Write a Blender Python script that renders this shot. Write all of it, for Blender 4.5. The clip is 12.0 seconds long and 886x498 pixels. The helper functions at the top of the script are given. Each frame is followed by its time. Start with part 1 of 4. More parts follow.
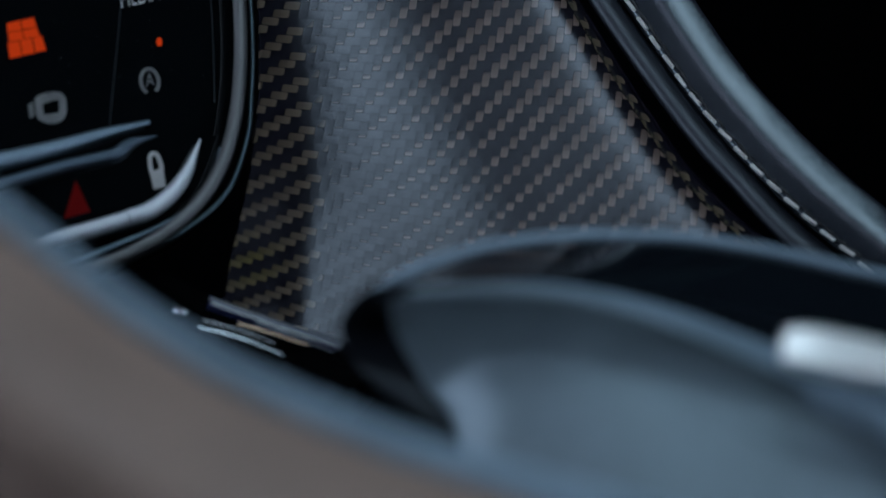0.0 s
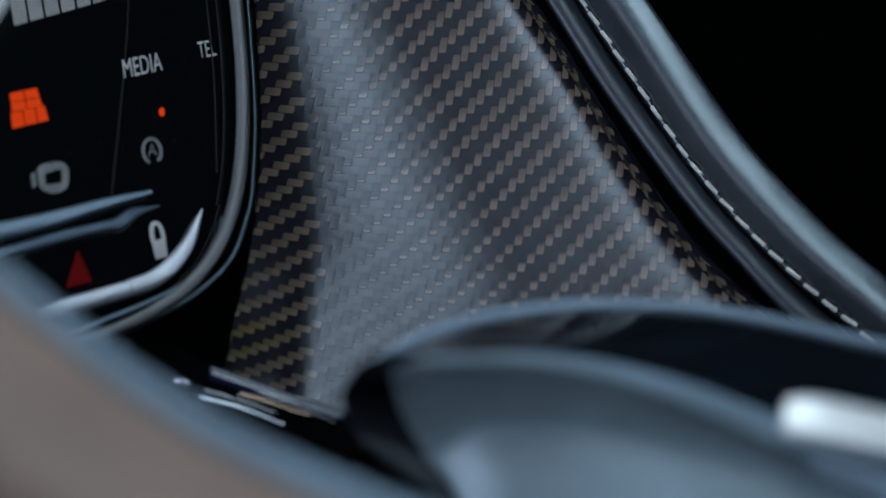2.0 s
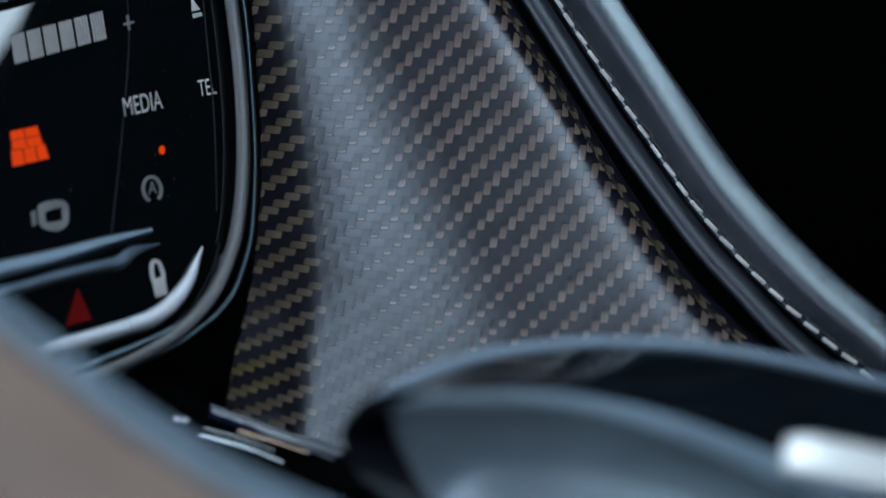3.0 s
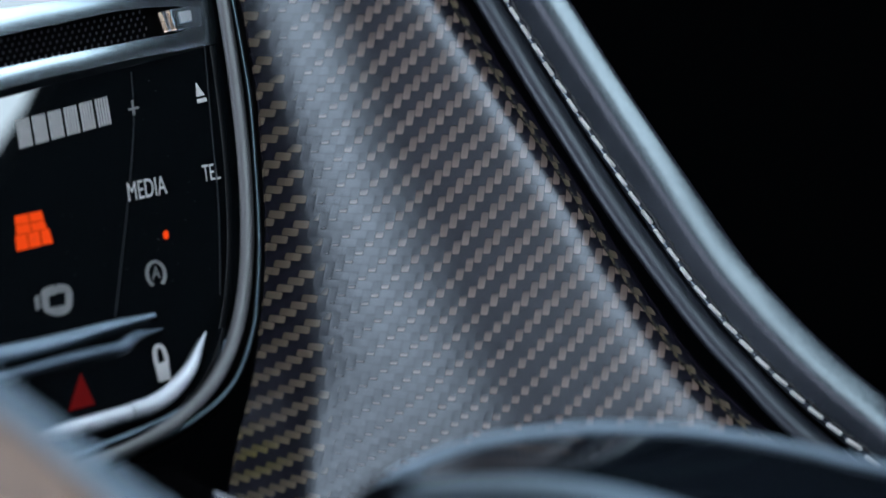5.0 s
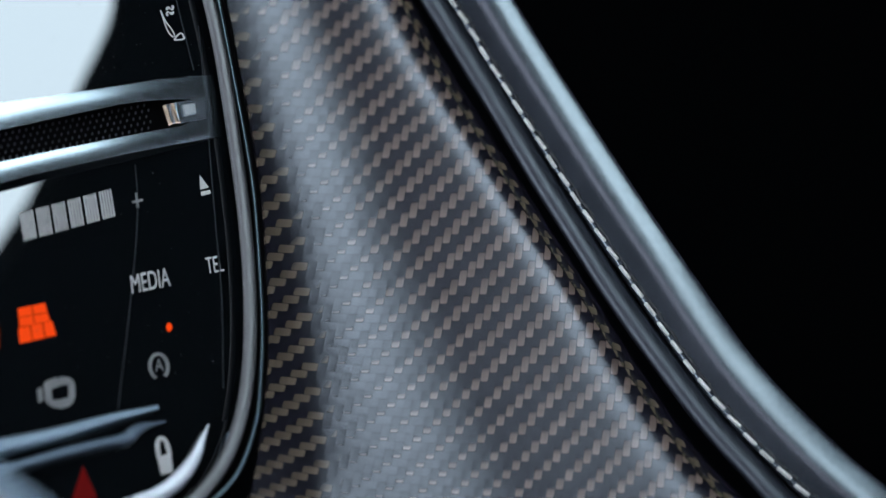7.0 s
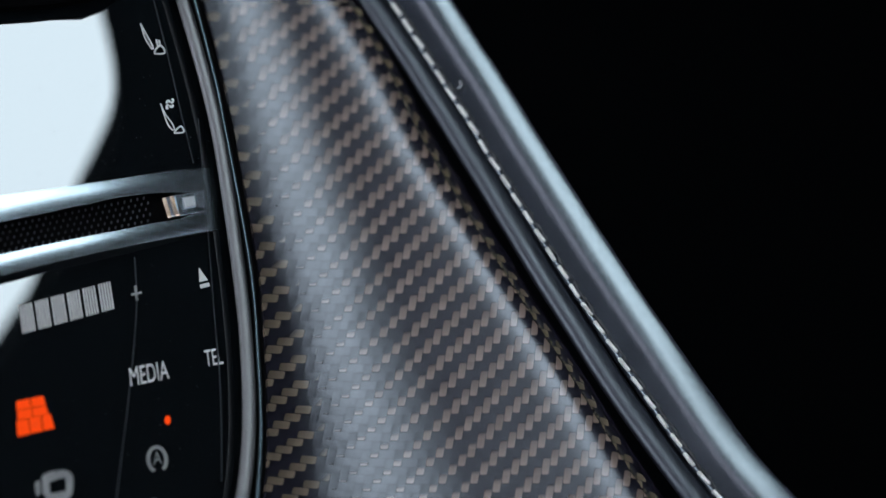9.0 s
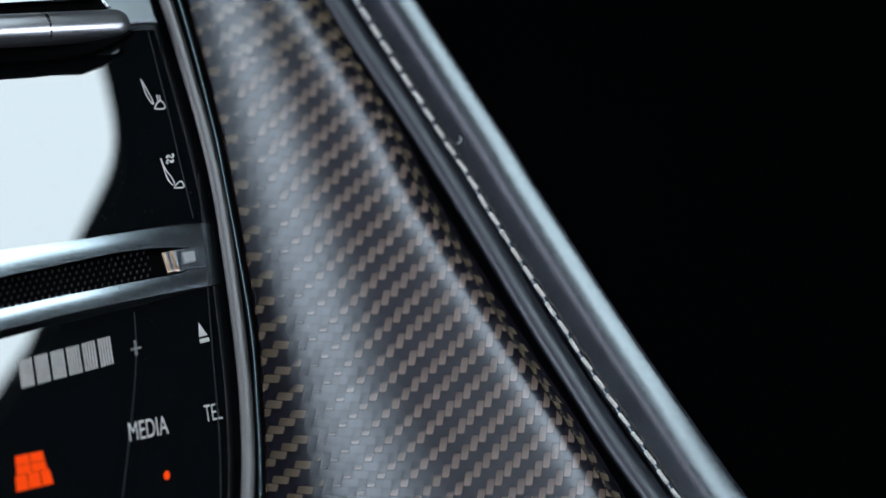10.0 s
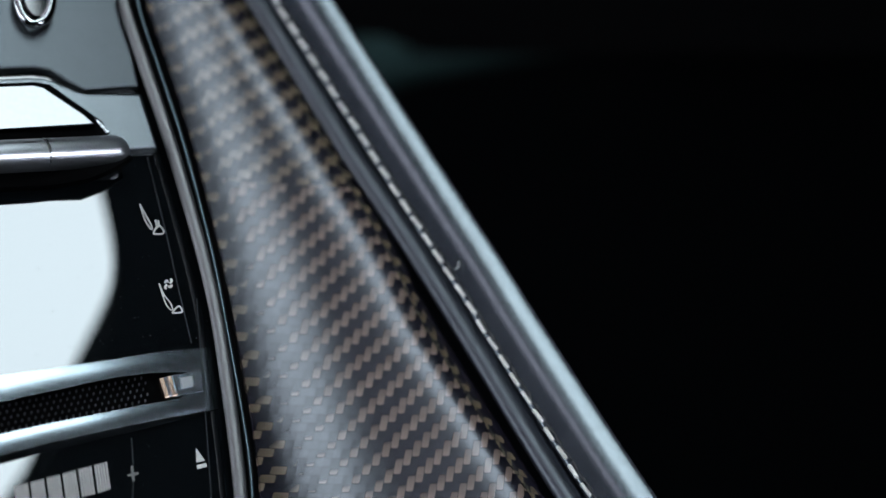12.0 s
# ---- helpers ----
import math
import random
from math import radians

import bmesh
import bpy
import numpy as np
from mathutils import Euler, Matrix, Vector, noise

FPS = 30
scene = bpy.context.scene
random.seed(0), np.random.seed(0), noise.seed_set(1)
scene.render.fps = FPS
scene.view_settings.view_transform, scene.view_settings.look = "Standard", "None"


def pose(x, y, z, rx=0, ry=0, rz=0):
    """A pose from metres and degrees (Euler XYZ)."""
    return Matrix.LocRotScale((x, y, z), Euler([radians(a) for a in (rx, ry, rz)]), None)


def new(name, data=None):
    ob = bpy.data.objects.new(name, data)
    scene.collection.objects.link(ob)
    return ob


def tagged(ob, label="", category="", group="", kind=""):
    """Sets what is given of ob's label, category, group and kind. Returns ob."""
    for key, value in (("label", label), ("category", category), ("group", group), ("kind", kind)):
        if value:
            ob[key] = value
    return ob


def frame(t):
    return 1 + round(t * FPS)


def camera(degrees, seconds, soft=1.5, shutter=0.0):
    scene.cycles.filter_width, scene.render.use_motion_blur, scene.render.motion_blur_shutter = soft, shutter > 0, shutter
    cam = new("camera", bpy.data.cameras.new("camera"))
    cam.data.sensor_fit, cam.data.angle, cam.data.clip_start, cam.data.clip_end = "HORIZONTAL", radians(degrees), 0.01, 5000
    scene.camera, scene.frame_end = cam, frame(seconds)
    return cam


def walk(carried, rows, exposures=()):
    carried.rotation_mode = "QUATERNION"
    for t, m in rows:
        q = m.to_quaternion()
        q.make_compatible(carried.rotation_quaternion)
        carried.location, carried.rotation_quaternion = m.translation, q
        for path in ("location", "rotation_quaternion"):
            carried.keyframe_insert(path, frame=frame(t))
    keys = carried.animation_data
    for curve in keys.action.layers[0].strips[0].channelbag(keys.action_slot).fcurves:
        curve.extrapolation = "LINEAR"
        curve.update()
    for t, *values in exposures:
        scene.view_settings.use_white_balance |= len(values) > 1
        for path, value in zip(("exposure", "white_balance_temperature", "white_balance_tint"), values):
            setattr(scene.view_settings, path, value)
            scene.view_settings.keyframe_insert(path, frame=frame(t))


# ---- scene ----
# ---- camera: a slow tilt up the console from one spot ----
LENS = 22.0
EYE = (0.0, 0.0, 0.95)
cam = camera(LENS, 12.0, soft=1.5)
cam.data.dof.use_dof = True
cam.data.dof.focus_distance = 0.595
cam.data.dof.aperture_fstop = cam.data.lens / 18.5
ROWS = [
    (0, -0.170, -28.367),
    (0.5, -0.177, -27.834),
    (1, -0.187, -27.392),
    (1.5, -0.168, -27.010),
    (2, -0.120, -26.613),
    (2.5, -0.129, -26.112),
    (3, -0.121, -25.657),
    (5, -0.021, -23.522),
    (5.5, 0.000, -23.000),
    (6, 0.022, -22.368),
    (6.5, 0.045, -21.825),
    (7, 0.069, -21.197),
    (9, 0.045, -18.870),
    (9.5, 0.010, -18.235),
    (10, 0.039, -17.493),
    (10.5, 0.034, -16.867),
    (11, 0.078, -16.120),
    (11.5, 0.011, -15.306),
    (12, -0.007, -14.351),
]
EXPOSURES = [(0.0, -1.20, 5850, 5), (1.5, -0.83, 6000, 6), (3.0, -0.47, 6040, 6), (5.0, -0.08, 6240, 8), (6.5, -0.01, 6390, 8), (9.0, 0.06, 6650, 9), (10.0, 0.06, 6740, 9), (12.0, 0.10, 6790, 9)]
walk(cam, [(t, pose(*EYE, 90 + pitch, 0, yaw)) for t, yaw, pitch in ROWS], EXPOSURES)

# Console coordinates: millimetres across, up and out, square to the mid view; points placed from it.
BASE = pose(*EYE, 67, 0, 0) @ Matrix.Translation((0, 0, -0.6)) @ Matrix.Scale(0.001, 4)
# the stack is scaled towards the eye so that it blurs to fit the view
STACK_BASE = pose(*EYE, 67, 0, 0) @ Matrix.Scale(0.985, 4) @ Matrix.Translation((0, 0, -0.6)) @ Matrix.Scale(0.001, 4)

# ---- light: dim studio daylight through the glass roof, plus added unseen fill ----
world = bpy.data.worlds.new("dim_studio")
scene.world = world
world.use_nodes = True
world.node_tree.nodes["Background"].inputs[0].default_value = (0.010, 0.012, 0.015, 1)
world.node_tree.nodes["Background"].inputs[1].default_value = 0.05
SKY_GLOW = 9.0
SKY_COLOUR = (0.725, 0.88, 1.0)
SIDE_FILL = (0.74, 0.82, 1.0)
TINT, WEST_SHARE = 0.6, 1.0


# ---- materials ----
def principled(name, base, rough=0.5, metal=0.0, coat=0.0, coat_rough=0.1, spec=0.5, tint=(1, 1, 1)):
    m = bpy.data.materials.new(name)
    m.use_nodes = True
    b = m.node_tree.nodes["Principled BSDF"]
    b.inputs["Base Color"].default_value = (*base, 1)
    b.inputs["Roughness"].default_value = rough
    b.inputs["Metallic"].default_value = metal
    b.inputs["Coat Weight"].default_value = coat
    b.inputs["Coat Roughness"].default_value = coat_rough
    b.inputs["Specular IOR Level"].default_value = spec
    b.inputs["Specular Tint"].default_value = (*tint, 1)
    return m, m.node_tree, b


def node(nt, kind, **values):
    n = nt.nodes.new(kind)
    for key, v in values.items():
        if key in n.inputs:
            n.inputs[key].default_value = v
        elif key == "operation":
            n.operation = v
        elif key == "feature":
            n.feature = v
        elif key == "uv_map":
            n.uv_map = v
        elif key == "noise_dimensions":
            n.noise_dimensions = v
        elif key == "attribute_name":
            n.attribute_name = v
        elif key == "interpolation_type":
            n.interpolation_type = v
        elif key == "data_type":
            n.data_type = v
    return n


def math_node(nt, op, a, b=None):
    n = nt.nodes.new("ShaderNodeMath")
    n.operation = op
    for i, v in enumerate((a, b)):
        if v is None:
            continue
        if isinstance(v, (int, float)):
            n.inputs[i].default_value = v
        else:
            nt.links.new(v, n.inputs[i])
    return n.outputs[0]


def mottled(name, base, rough=0.5, metal=0.0, grain=900.0, bump=0.2, depth=0.0002, spread=0.25, **more):
    """A surface whose tone, gloss and relief vary at a fine and a coarse scale."""
    m, nt, b = principled(name, base, rough, metal, **more)
    place = node(nt, "ShaderNodeTexCoord").outputs["Object"]
    fine = node(nt, "ShaderNodeTexNoise", Scale=grain, Detail=4.0)
    broad = node(nt, "ShaderNodeTexNoise", Scale=grain / 25, Detail=3.0)
    for n in (fine, broad):
        nt.links.new(place, n.inputs["Vector"])
    both = math_node(nt, "ADD", math_node(nt, "MULTIPLY", fine.outputs[0], 0.5), math_node(nt, "MULTIPLY", broad.outputs[0], 0.5))
    ramp = node(nt, "ShaderNodeMapRange")
    nt.links.new(both, ramp.inputs[0])
    ramp.inputs[1].default_value, ramp.inputs[2].default_value = 0.3, 0.7
    ramp.inputs[3].default_value, ramp.inputs[4].default_value = 1 - spread, 1 + spread
    tone = node(nt, "ShaderNodeVectorMath", operation="SCALE")
    tone.inputs[0].default_value = base
    nt.links.new(ramp.outputs[0], tone.inputs["Scale"])
    nt.links.new(tone.outputs[0], b.inputs["Base Color"])
    nt.links.new(math_node(nt, "MULTIPLY", ramp.outputs[0], rough), b.inputs["Roughness"])
    relief = node(nt, "ShaderNodeBump", Strength=bump, Distance=depth)
    nt.links.new(fine.outputs[0], relief.inputs["Height"])
    nt.links.new(relief.outputs[0], b.inputs["Normal"])
    return m


def leather(name, base, rough=0.4, cell=1100.0, bump=0.35, **more):
    """Grained hide: small pebbles with creases between, over a slow change of tone."""
    m, nt, b = principled(name, base, rough, **more)
    place = node(nt, "ShaderNodeTexCoord").outputs["Object"]
    pebble = node(nt, "ShaderNodeTexVoronoi", Scale=cell, feature="DISTANCE_TO_EDGE")
    broad = node(nt, "ShaderNodeTexNoise", Scale=60.0, Detail=5.0)
    fine = node(nt, "ShaderNodeTexNoise", Scale=cell * 2.2, Detail=2.0)
    for n in (pebble, broad, fine):
        nt.links.new(place, n.inputs["Vector"])
    ramp = node(nt, "ShaderNodeMapRange")
    nt.links.new(broad.outputs[0], ramp.inputs[0])
    ramp.inputs[1].default_value, ramp.inputs[2].default_value = 0.3, 0.7
    ramp.inputs[3].default_value, ramp.inputs[4].default_value = 0.9, 1.1
    tone = node(nt, "ShaderNodeVectorMath", operation="SCALE")
    tone.inputs[0].default_value = base
    nt.links.new(ramp.outputs[0], tone.inputs["Scale"])
    nt.links.new(tone.outputs[0], b.inputs["Base Color"])
    nt.links.new(math_node(nt, "MULTIPLY", ramp.outputs[0], rough), b.inputs["Roughness"])
    height = math_node(nt, "ADD", math_node(nt, "MINIMUM", pebble.outputs["Distance"], 0.2), math_node(nt, "MULTIPLY", fine.outputs[0], 0.15))
    relief = node(nt, "ShaderNodeBump", Strength=bump, Distance=0.0003)
    nt.links.new(height, relief.inputs["Height"])
    nt.links.new(relief.outputs[0], b.inputs["Normal"])
    return m


def carbon(name):
    """Two-by-two twill under clear lacquer. The map counts tows: u across, v along."""
    m, nt, b = principled(name, (0.1, 0.1, 0.1), 0.235, 0.0, spec=0.55, tint=(0.91, 0.925, 1.0))
    uv = node(nt, "ShaderNodeUVMap", uv_map="tows").outputs[0]
    sway = node(nt, "ShaderNodeTexNoise", Scale=0.35, Detail=2.0)
    nt.links.new(uv, sway.inputs["Vector"])
    moved = node(nt, "ShaderNodeVectorMath", operation="MULTIPLY_ADD")
    nt.links.new(sway.outputs["Color"], moved.inputs[0])
    moved.inputs[1].default_value = (0.08, 0.08, 0)
    nt.links.new(uv, moved.inputs[2])
    split = node(nt, "ShaderNodeSeparateXYZ")
    nt.links.new(moved.outputs[0], split.inputs[0])
    u, v = split.outputs[0], split.outputs[1]
    iu, iv = math_node(nt, "FLOOR", u), math_node(nt, "FLOOR", v)
    fu, fv = math_node(nt, "FRACT", u), math_node(nt, "FRACT", v)
    turn = math_node(nt, "FLOORED_MODULO", math_node(nt, "SUBTRACT", iv, iu), 4.0)
    warp = math_node(nt, "LESS_THAN", turn, 1.5)
    # rounded tow edges: height falls at the sides of the tow that lies on top
    side_u = math_node(nt, "ABSOLUTE", math_node(nt, "SUBTRACT", fu, 0.5))
    side_v = math_node(nt, "ABSOLUTE", math_node(nt, "SUBTRACT", fv, 0.5))
    edge = math_node(nt, "ADD", math_node(nt, "MULTIPLY", warp, side_u), math_node(nt, "MULTIPLY", math_node(nt, "SUBTRACT", 1.0, warp), side_v))
    crown = math_node(nt, "SUBTRACT", 1.0, math_node(nt, "POWER", math_node(nt, "MULTIPLY", edge, 2.0), 4.0))
    # filament streaks along each tow
    streak_w = node(nt, "ShaderNodeTexNoise", Scale=1.0, Detail=2.0)
    streak_f = node(nt, "ShaderNodeTexNoise", Scale=1.0, Detail=2.0)
    for n, s in ((streak_w, (16, 0.6, 1)), (streak_f, (0.6, 16, 1))):
        mapping = node(nt, "ShaderNodeMapping")
        mapping.inputs["Scale"].default_value = s
        nt.links.new(moved.outputs[0], mapping.inputs[0])
        nt.links.new(mapping.outputs[0], n.inputs["Vector"])
    tow = node(nt, "ShaderNodeTexWhiteNoise", noise_dimensions="2D")
    cell = node(nt, "ShaderNodeCombineXYZ")
    nt.links.new(iu, cell.inputs[0])
    nt.links.new(iv, cell.inputs[1])
    nt.links.new(cell.outputs[0], tow.inputs["Vector"])
    streak = node(nt, "ShaderNodeMix", data_type="FLOAT")
    nt.links.new(warp, streak.inputs[0])
    nt.links.new(streak_f.outputs[0], streak.inputs[2])
    nt.links.new(streak_w.outputs[0], streak.inputs[3])
    shade = math_node(nt, "ADD", math_node(nt, "MULTIPLY", streak.outputs[0], 0.6), math_node(nt, "MULTIPLY", tow.outputs["Value"], 0.35))
    # dark resin joints at each float's sides; its ends are darkened where they dive under
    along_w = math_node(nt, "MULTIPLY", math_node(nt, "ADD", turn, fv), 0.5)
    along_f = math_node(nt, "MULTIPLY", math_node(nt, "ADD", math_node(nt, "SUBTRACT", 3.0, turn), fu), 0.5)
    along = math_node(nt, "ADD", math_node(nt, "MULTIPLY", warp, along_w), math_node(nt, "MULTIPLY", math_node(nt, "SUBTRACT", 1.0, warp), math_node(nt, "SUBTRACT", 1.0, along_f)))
    # fibre sheen painted into the colour: brown on the warp in one zone, on the weft in the other;
    # between the two only the end of each float keeps a painted glint
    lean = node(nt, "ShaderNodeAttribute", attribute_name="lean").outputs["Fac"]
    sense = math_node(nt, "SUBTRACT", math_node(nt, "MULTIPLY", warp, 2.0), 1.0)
    lit_run = node(nt, "ShaderNodeMapRange", interpolation_type="SMOOTHSTEP")
    nt.links.new(math_node(nt, "SUBTRACT", math_node(nt, "MULTIPLY", math_node(nt, "MULTIPLY", lean, sense), 1.25), along), lit_run.inputs[0])
    lit_run.inputs[1].default_value, lit_run.inputs[2].default_value = -0.16, 0.10
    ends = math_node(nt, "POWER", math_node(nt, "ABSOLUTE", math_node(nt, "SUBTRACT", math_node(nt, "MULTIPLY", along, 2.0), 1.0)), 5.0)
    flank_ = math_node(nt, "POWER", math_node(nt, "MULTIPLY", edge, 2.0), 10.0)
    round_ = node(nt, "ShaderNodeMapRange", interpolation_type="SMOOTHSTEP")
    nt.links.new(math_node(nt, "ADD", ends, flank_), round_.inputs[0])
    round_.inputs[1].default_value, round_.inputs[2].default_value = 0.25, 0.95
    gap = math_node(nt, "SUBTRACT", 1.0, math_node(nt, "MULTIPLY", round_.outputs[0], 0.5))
    lit_fleck = math_node(nt, "MULTIPLY", lit_run.outputs[0], math_node(nt, "SUBTRACT", 1.0, round_.outputs[0]))
    # painted crimp highlight at one end, and painted shading along the float
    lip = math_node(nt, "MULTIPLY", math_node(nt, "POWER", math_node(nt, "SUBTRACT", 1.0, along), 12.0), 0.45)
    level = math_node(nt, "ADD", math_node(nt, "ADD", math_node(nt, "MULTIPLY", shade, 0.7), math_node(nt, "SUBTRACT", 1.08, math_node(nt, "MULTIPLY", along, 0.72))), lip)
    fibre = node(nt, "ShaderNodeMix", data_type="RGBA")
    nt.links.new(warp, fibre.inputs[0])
    fibre.inputs[6].default_value, fibre.inputs[7].default_value = (*SHEEN_WEFT, 1), (*SHEEN_WARP, 1)
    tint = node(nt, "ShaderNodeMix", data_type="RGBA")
    nt.links.new(lit_fleck, tint.inputs[0])
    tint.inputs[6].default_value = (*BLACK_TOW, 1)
    # a yellow patch in the colour near the foot, fainter along the crest
    yellow_mix = node(nt, "ShaderNodeMix", data_type="RGBA")
    nt.links.new(node(nt, "ShaderNodeAttribute", attribute_name="amber").outputs["Fac"], yellow_mix.inputs[0])
    nt.links.new(fibre.outputs[2], yellow_mix.inputs[6])
    yellow_mix.inputs[7].default_value = (0.080, 0.064, 0.020, 1)
    nt.links.new(yellow_mix.outputs[2], tint.inputs[7])
    tone = node(nt, "ShaderNodeVectorMath", operation="SCALE")
    # a ragged olive seam of resin where the sheet turns over its crest
    blot = node(nt, "ShaderNodeTexNoise", Scale=1.7, Detail=3.0)
    nt.links.new(uv, blot.inputs["Vector"])
    ragged = node(nt, "ShaderNodeMapRange", interpolation_type="SMOOTHSTEP")
    nt.links.new(math_node(nt, "MULTIPLY", blot.outputs[0], node(nt, "ShaderNodeAttribute", attribute_name="resin").outputs["Fac"]), ragged.inputs[0])
    ragged.inputs[1].default_value, ragged.inputs[2].default_value = 0.30, 0.66
    seam = node(nt, "ShaderNodeMix", data_type="RGBA")
    nt.links.new(ragged.outputs[0], seam.inputs[0])
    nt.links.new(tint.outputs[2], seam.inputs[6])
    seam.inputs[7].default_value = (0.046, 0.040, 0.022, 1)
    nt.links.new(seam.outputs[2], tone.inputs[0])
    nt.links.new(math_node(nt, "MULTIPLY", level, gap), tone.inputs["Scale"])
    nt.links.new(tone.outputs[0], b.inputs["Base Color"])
    # resin over each float takes a gloss of its own
    gloss = math_node(nt, "ADD", math_node(nt, "MULTIPLY", tow.outputs["Value"], 0.10), math_node(nt, "MULTIPLY", warp, -0.07))
    gloss = math_node(nt, "ADD", gloss, math_node(nt, "MULTIPLY", gap, 0.22))
    nt.links.new(math_node(nt, "ADD", gloss, 0.33), b.inputs["Specular IOR Level"])
    relief = node(nt, "ShaderNodeBump", Strength=0.06, Distance=0.0002)
    nt.links.new(math_node(nt, "ADD", crown, math_node(nt, "MULTIPLY", streak.outputs[0], 0.1)), relief.inputs["Height"])
    nt.links.new(relief.outputs[0], b.inputs["Normal"])
    return m


def glow(name, colour, strength):
    m, nt, b = principled(name, (0.004, 0.004, 0.004), 0.8, spec=0.0)
    b.inputs["Emission Color"].default_value = (*colour, 1)
    b.inputs["Emission Strength"].default_value = strength
    return m


# brown tow colours stand in for sheen on the fibre; black is the plain tow
SHEEN_WEFT = (0.078, 0.058, 0.041)
SHEEN_WARP, BLACK_TOW = (0.100, 0.072, 0.060), (0.006, 0.0055, 0.009)
CARBON = carbon("twill_carbon_fibre")
GLASS = mottled("black_gloss_glass", (0.0022, 0.003, 0.0036), 0.01, grain=5000, bump=0.0, spread=0.2)
GLASS.node_tree.nodes["Principled BSDF"].inputs["IOR"].default_value = 1.92


def bowed_glass(name, radius, middle):
    """The panel's flat glass; its normals are bowed sideways to fit the reflection's edge."""
    m = GLASS.copy()
    m.name = name
    nt = m.node_tree
    place = node(nt, "ShaderNodeSeparateXYZ")
    nt.links.new(node(nt, "ShaderNodeTexCoord").outputs["Object"], place.inputs[0])
    lean = node(nt, "ShaderNodeCombineXYZ")
    nt.links.new(math_node(nt, "DIVIDE", math_node(nt, "SUBTRACT", place.outputs[0], middle), radius), lean.inputs[0])
    both = node(nt, "ShaderNodeVectorMath", operation="ADD")
    nt.links.new(node(nt, "ShaderNodeNewGeometry").outputs["Normal"], both.inputs[0])
    nt.links.new(lean.outputs[0], both.inputs[1])
    unit = node(nt, "ShaderNodeVectorMath", operation="NORMALIZE")
    nt.links.new(both.outputs[0], unit.inputs[0])
    nt.links.new(unit.outputs[0], nt.nodes["Principled BSDF"].inputs["Normal"])
    return m


PANEL_GLASS = bowed_glass("bowed_black_glass", 0.394, -0.0814)
HAIRLINE = mottled("grey_hairline", (0.022, 0.024, 0.026), 0.8, grain=3000, bump=0.0, spec=0.1)
RIM_METAL = mottled("teal_tinted_rim", (0.075, 0.105, 0.115), 0.35, 1.0, grain=1500, bump=0.02)
BLADE = mottled("blue_grey_satin_metal", (0.17, 0.22, 0.26), 0.48, 1.0, grain=2500, bump=0.03, spread=0.1)
DARK_BLADE = mottled("dark_blue_grey_satin_metal", (0.085, 0.11, 0.135), 0.5, 1.0, grain=2500, bump=0.03, spread=0.1)
PLASTIC = mottled("black_satin_plastic", (0.004, 0.004, 0.0045), 0.45, grain=3000, bump=0.1)
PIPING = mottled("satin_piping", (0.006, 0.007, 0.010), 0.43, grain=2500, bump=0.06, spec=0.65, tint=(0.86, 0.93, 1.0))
WHITE_METAL = mottled("pale_satin_metal", (0.62, 0.65, 0.67), 0.62, 1.0, grain=2500, bump=0.03, spread=0.08)
BRIGHT = mottled("bright_satin_metal", (1.0, 0.97, 0.93), 0.5, 1.0, grain=1500, bump=0.02, spread=0.05)
PIANO = mottled("black_piano_lacquer", (0.006, 0.008, 0.011), 0.04, grain=5000, bump=0.0)
CHROME = mottled("satin_chrome", (0.62, 0.64, 0.66), 0.22, 1.0, grain=1500, bump=0.02, spread=0.08)
DARK_CHROME = mottled("dark_chrome", (0.30, 0.30, 0.31), 0.25, 1.0, grain=1500, bump=0.02, spread=0.1)
BEZEL_METAL = mottled("smoked_chrome", (0.125, 0.126, 0.125), 0.48, 1.0, grain=1500, bump=0.02, spread=0.1)
KNOB = mottled("knob_satin_chrome", (0.44, 0.46, 0.48), 0.33, 1.0, grain=2500, bump=0.02, spread=0.06)
FRAME_METAL = mottled("satin_frame_metal", (0.165, 0.185, 0.195), 0.38, 1.0, grain=3500, bump=0.06, spread=0.12)
GUNMETAL = mottled("satin_gunmetal", (0.082, 0.092, 0.098), 0.42, 1.0, grain=3500, bump=0.06, spread=0.12)
ALLOY = mottled("brushed_alloy", (0.285, 0.33, 0.355), 0.24, 1.0, grain=3500, bump=0.0, spread=0.02)
POLISHED = mottled("polished_chrome", (0.27, 0.28, 0.28), 0.08, 1.0, grain=800, bump=0.0, spread=0.06)
KEY_GLASS = mottled("silvered_key_glass", (0.125, 0.13, 0.13), 0.06, 1.0, grain=800, bump=0.0, spread=0.05)
NAVY = mottled("navy_gloss_plastic", (0.008, 0.010, 0.030), 0.2, grain=3000, bump=0.05)
SLOT_BUTTON = mottled("grey_satin_button", (0.34, 0.35, 0.35), 0.6, 1.0, grain=2500, bump=0.03, spread=0.06)
COPPER = mottled("coppery_contact", (0.50, 0.36, 0.27), 0.25, 1.0, grain=1500, bump=0.02, spread=0.1)
HIDE = leather("dark_blue_grey_leather", (0.014, 0.016, 0.020), 0.165, cell=2600, bump=0.13, coat=0.25, coat_rough=0.16, spec=1.0, tint=(0.82, 0.94, 1.0))
HIDE_DARK = leather("slate_leather", (0.148, 0.184, 0.206), 0.38, spec=0.7, tint=(0.78, 0.92, 1.0))
HIDE_FAR = leather("charcoal_leather", (0.20, 0.26, 0.31), 0.42, tint=(0.75, 0.92, 1.0))
TAUPE = leather("taupe_leather", (0.22, 0.152, 0.115), 0.6, cell=800)
THREAD = mottled("pale_thread", (0.50, 0.485, 0.45), 0.7, grain=6000, bump=0.5)
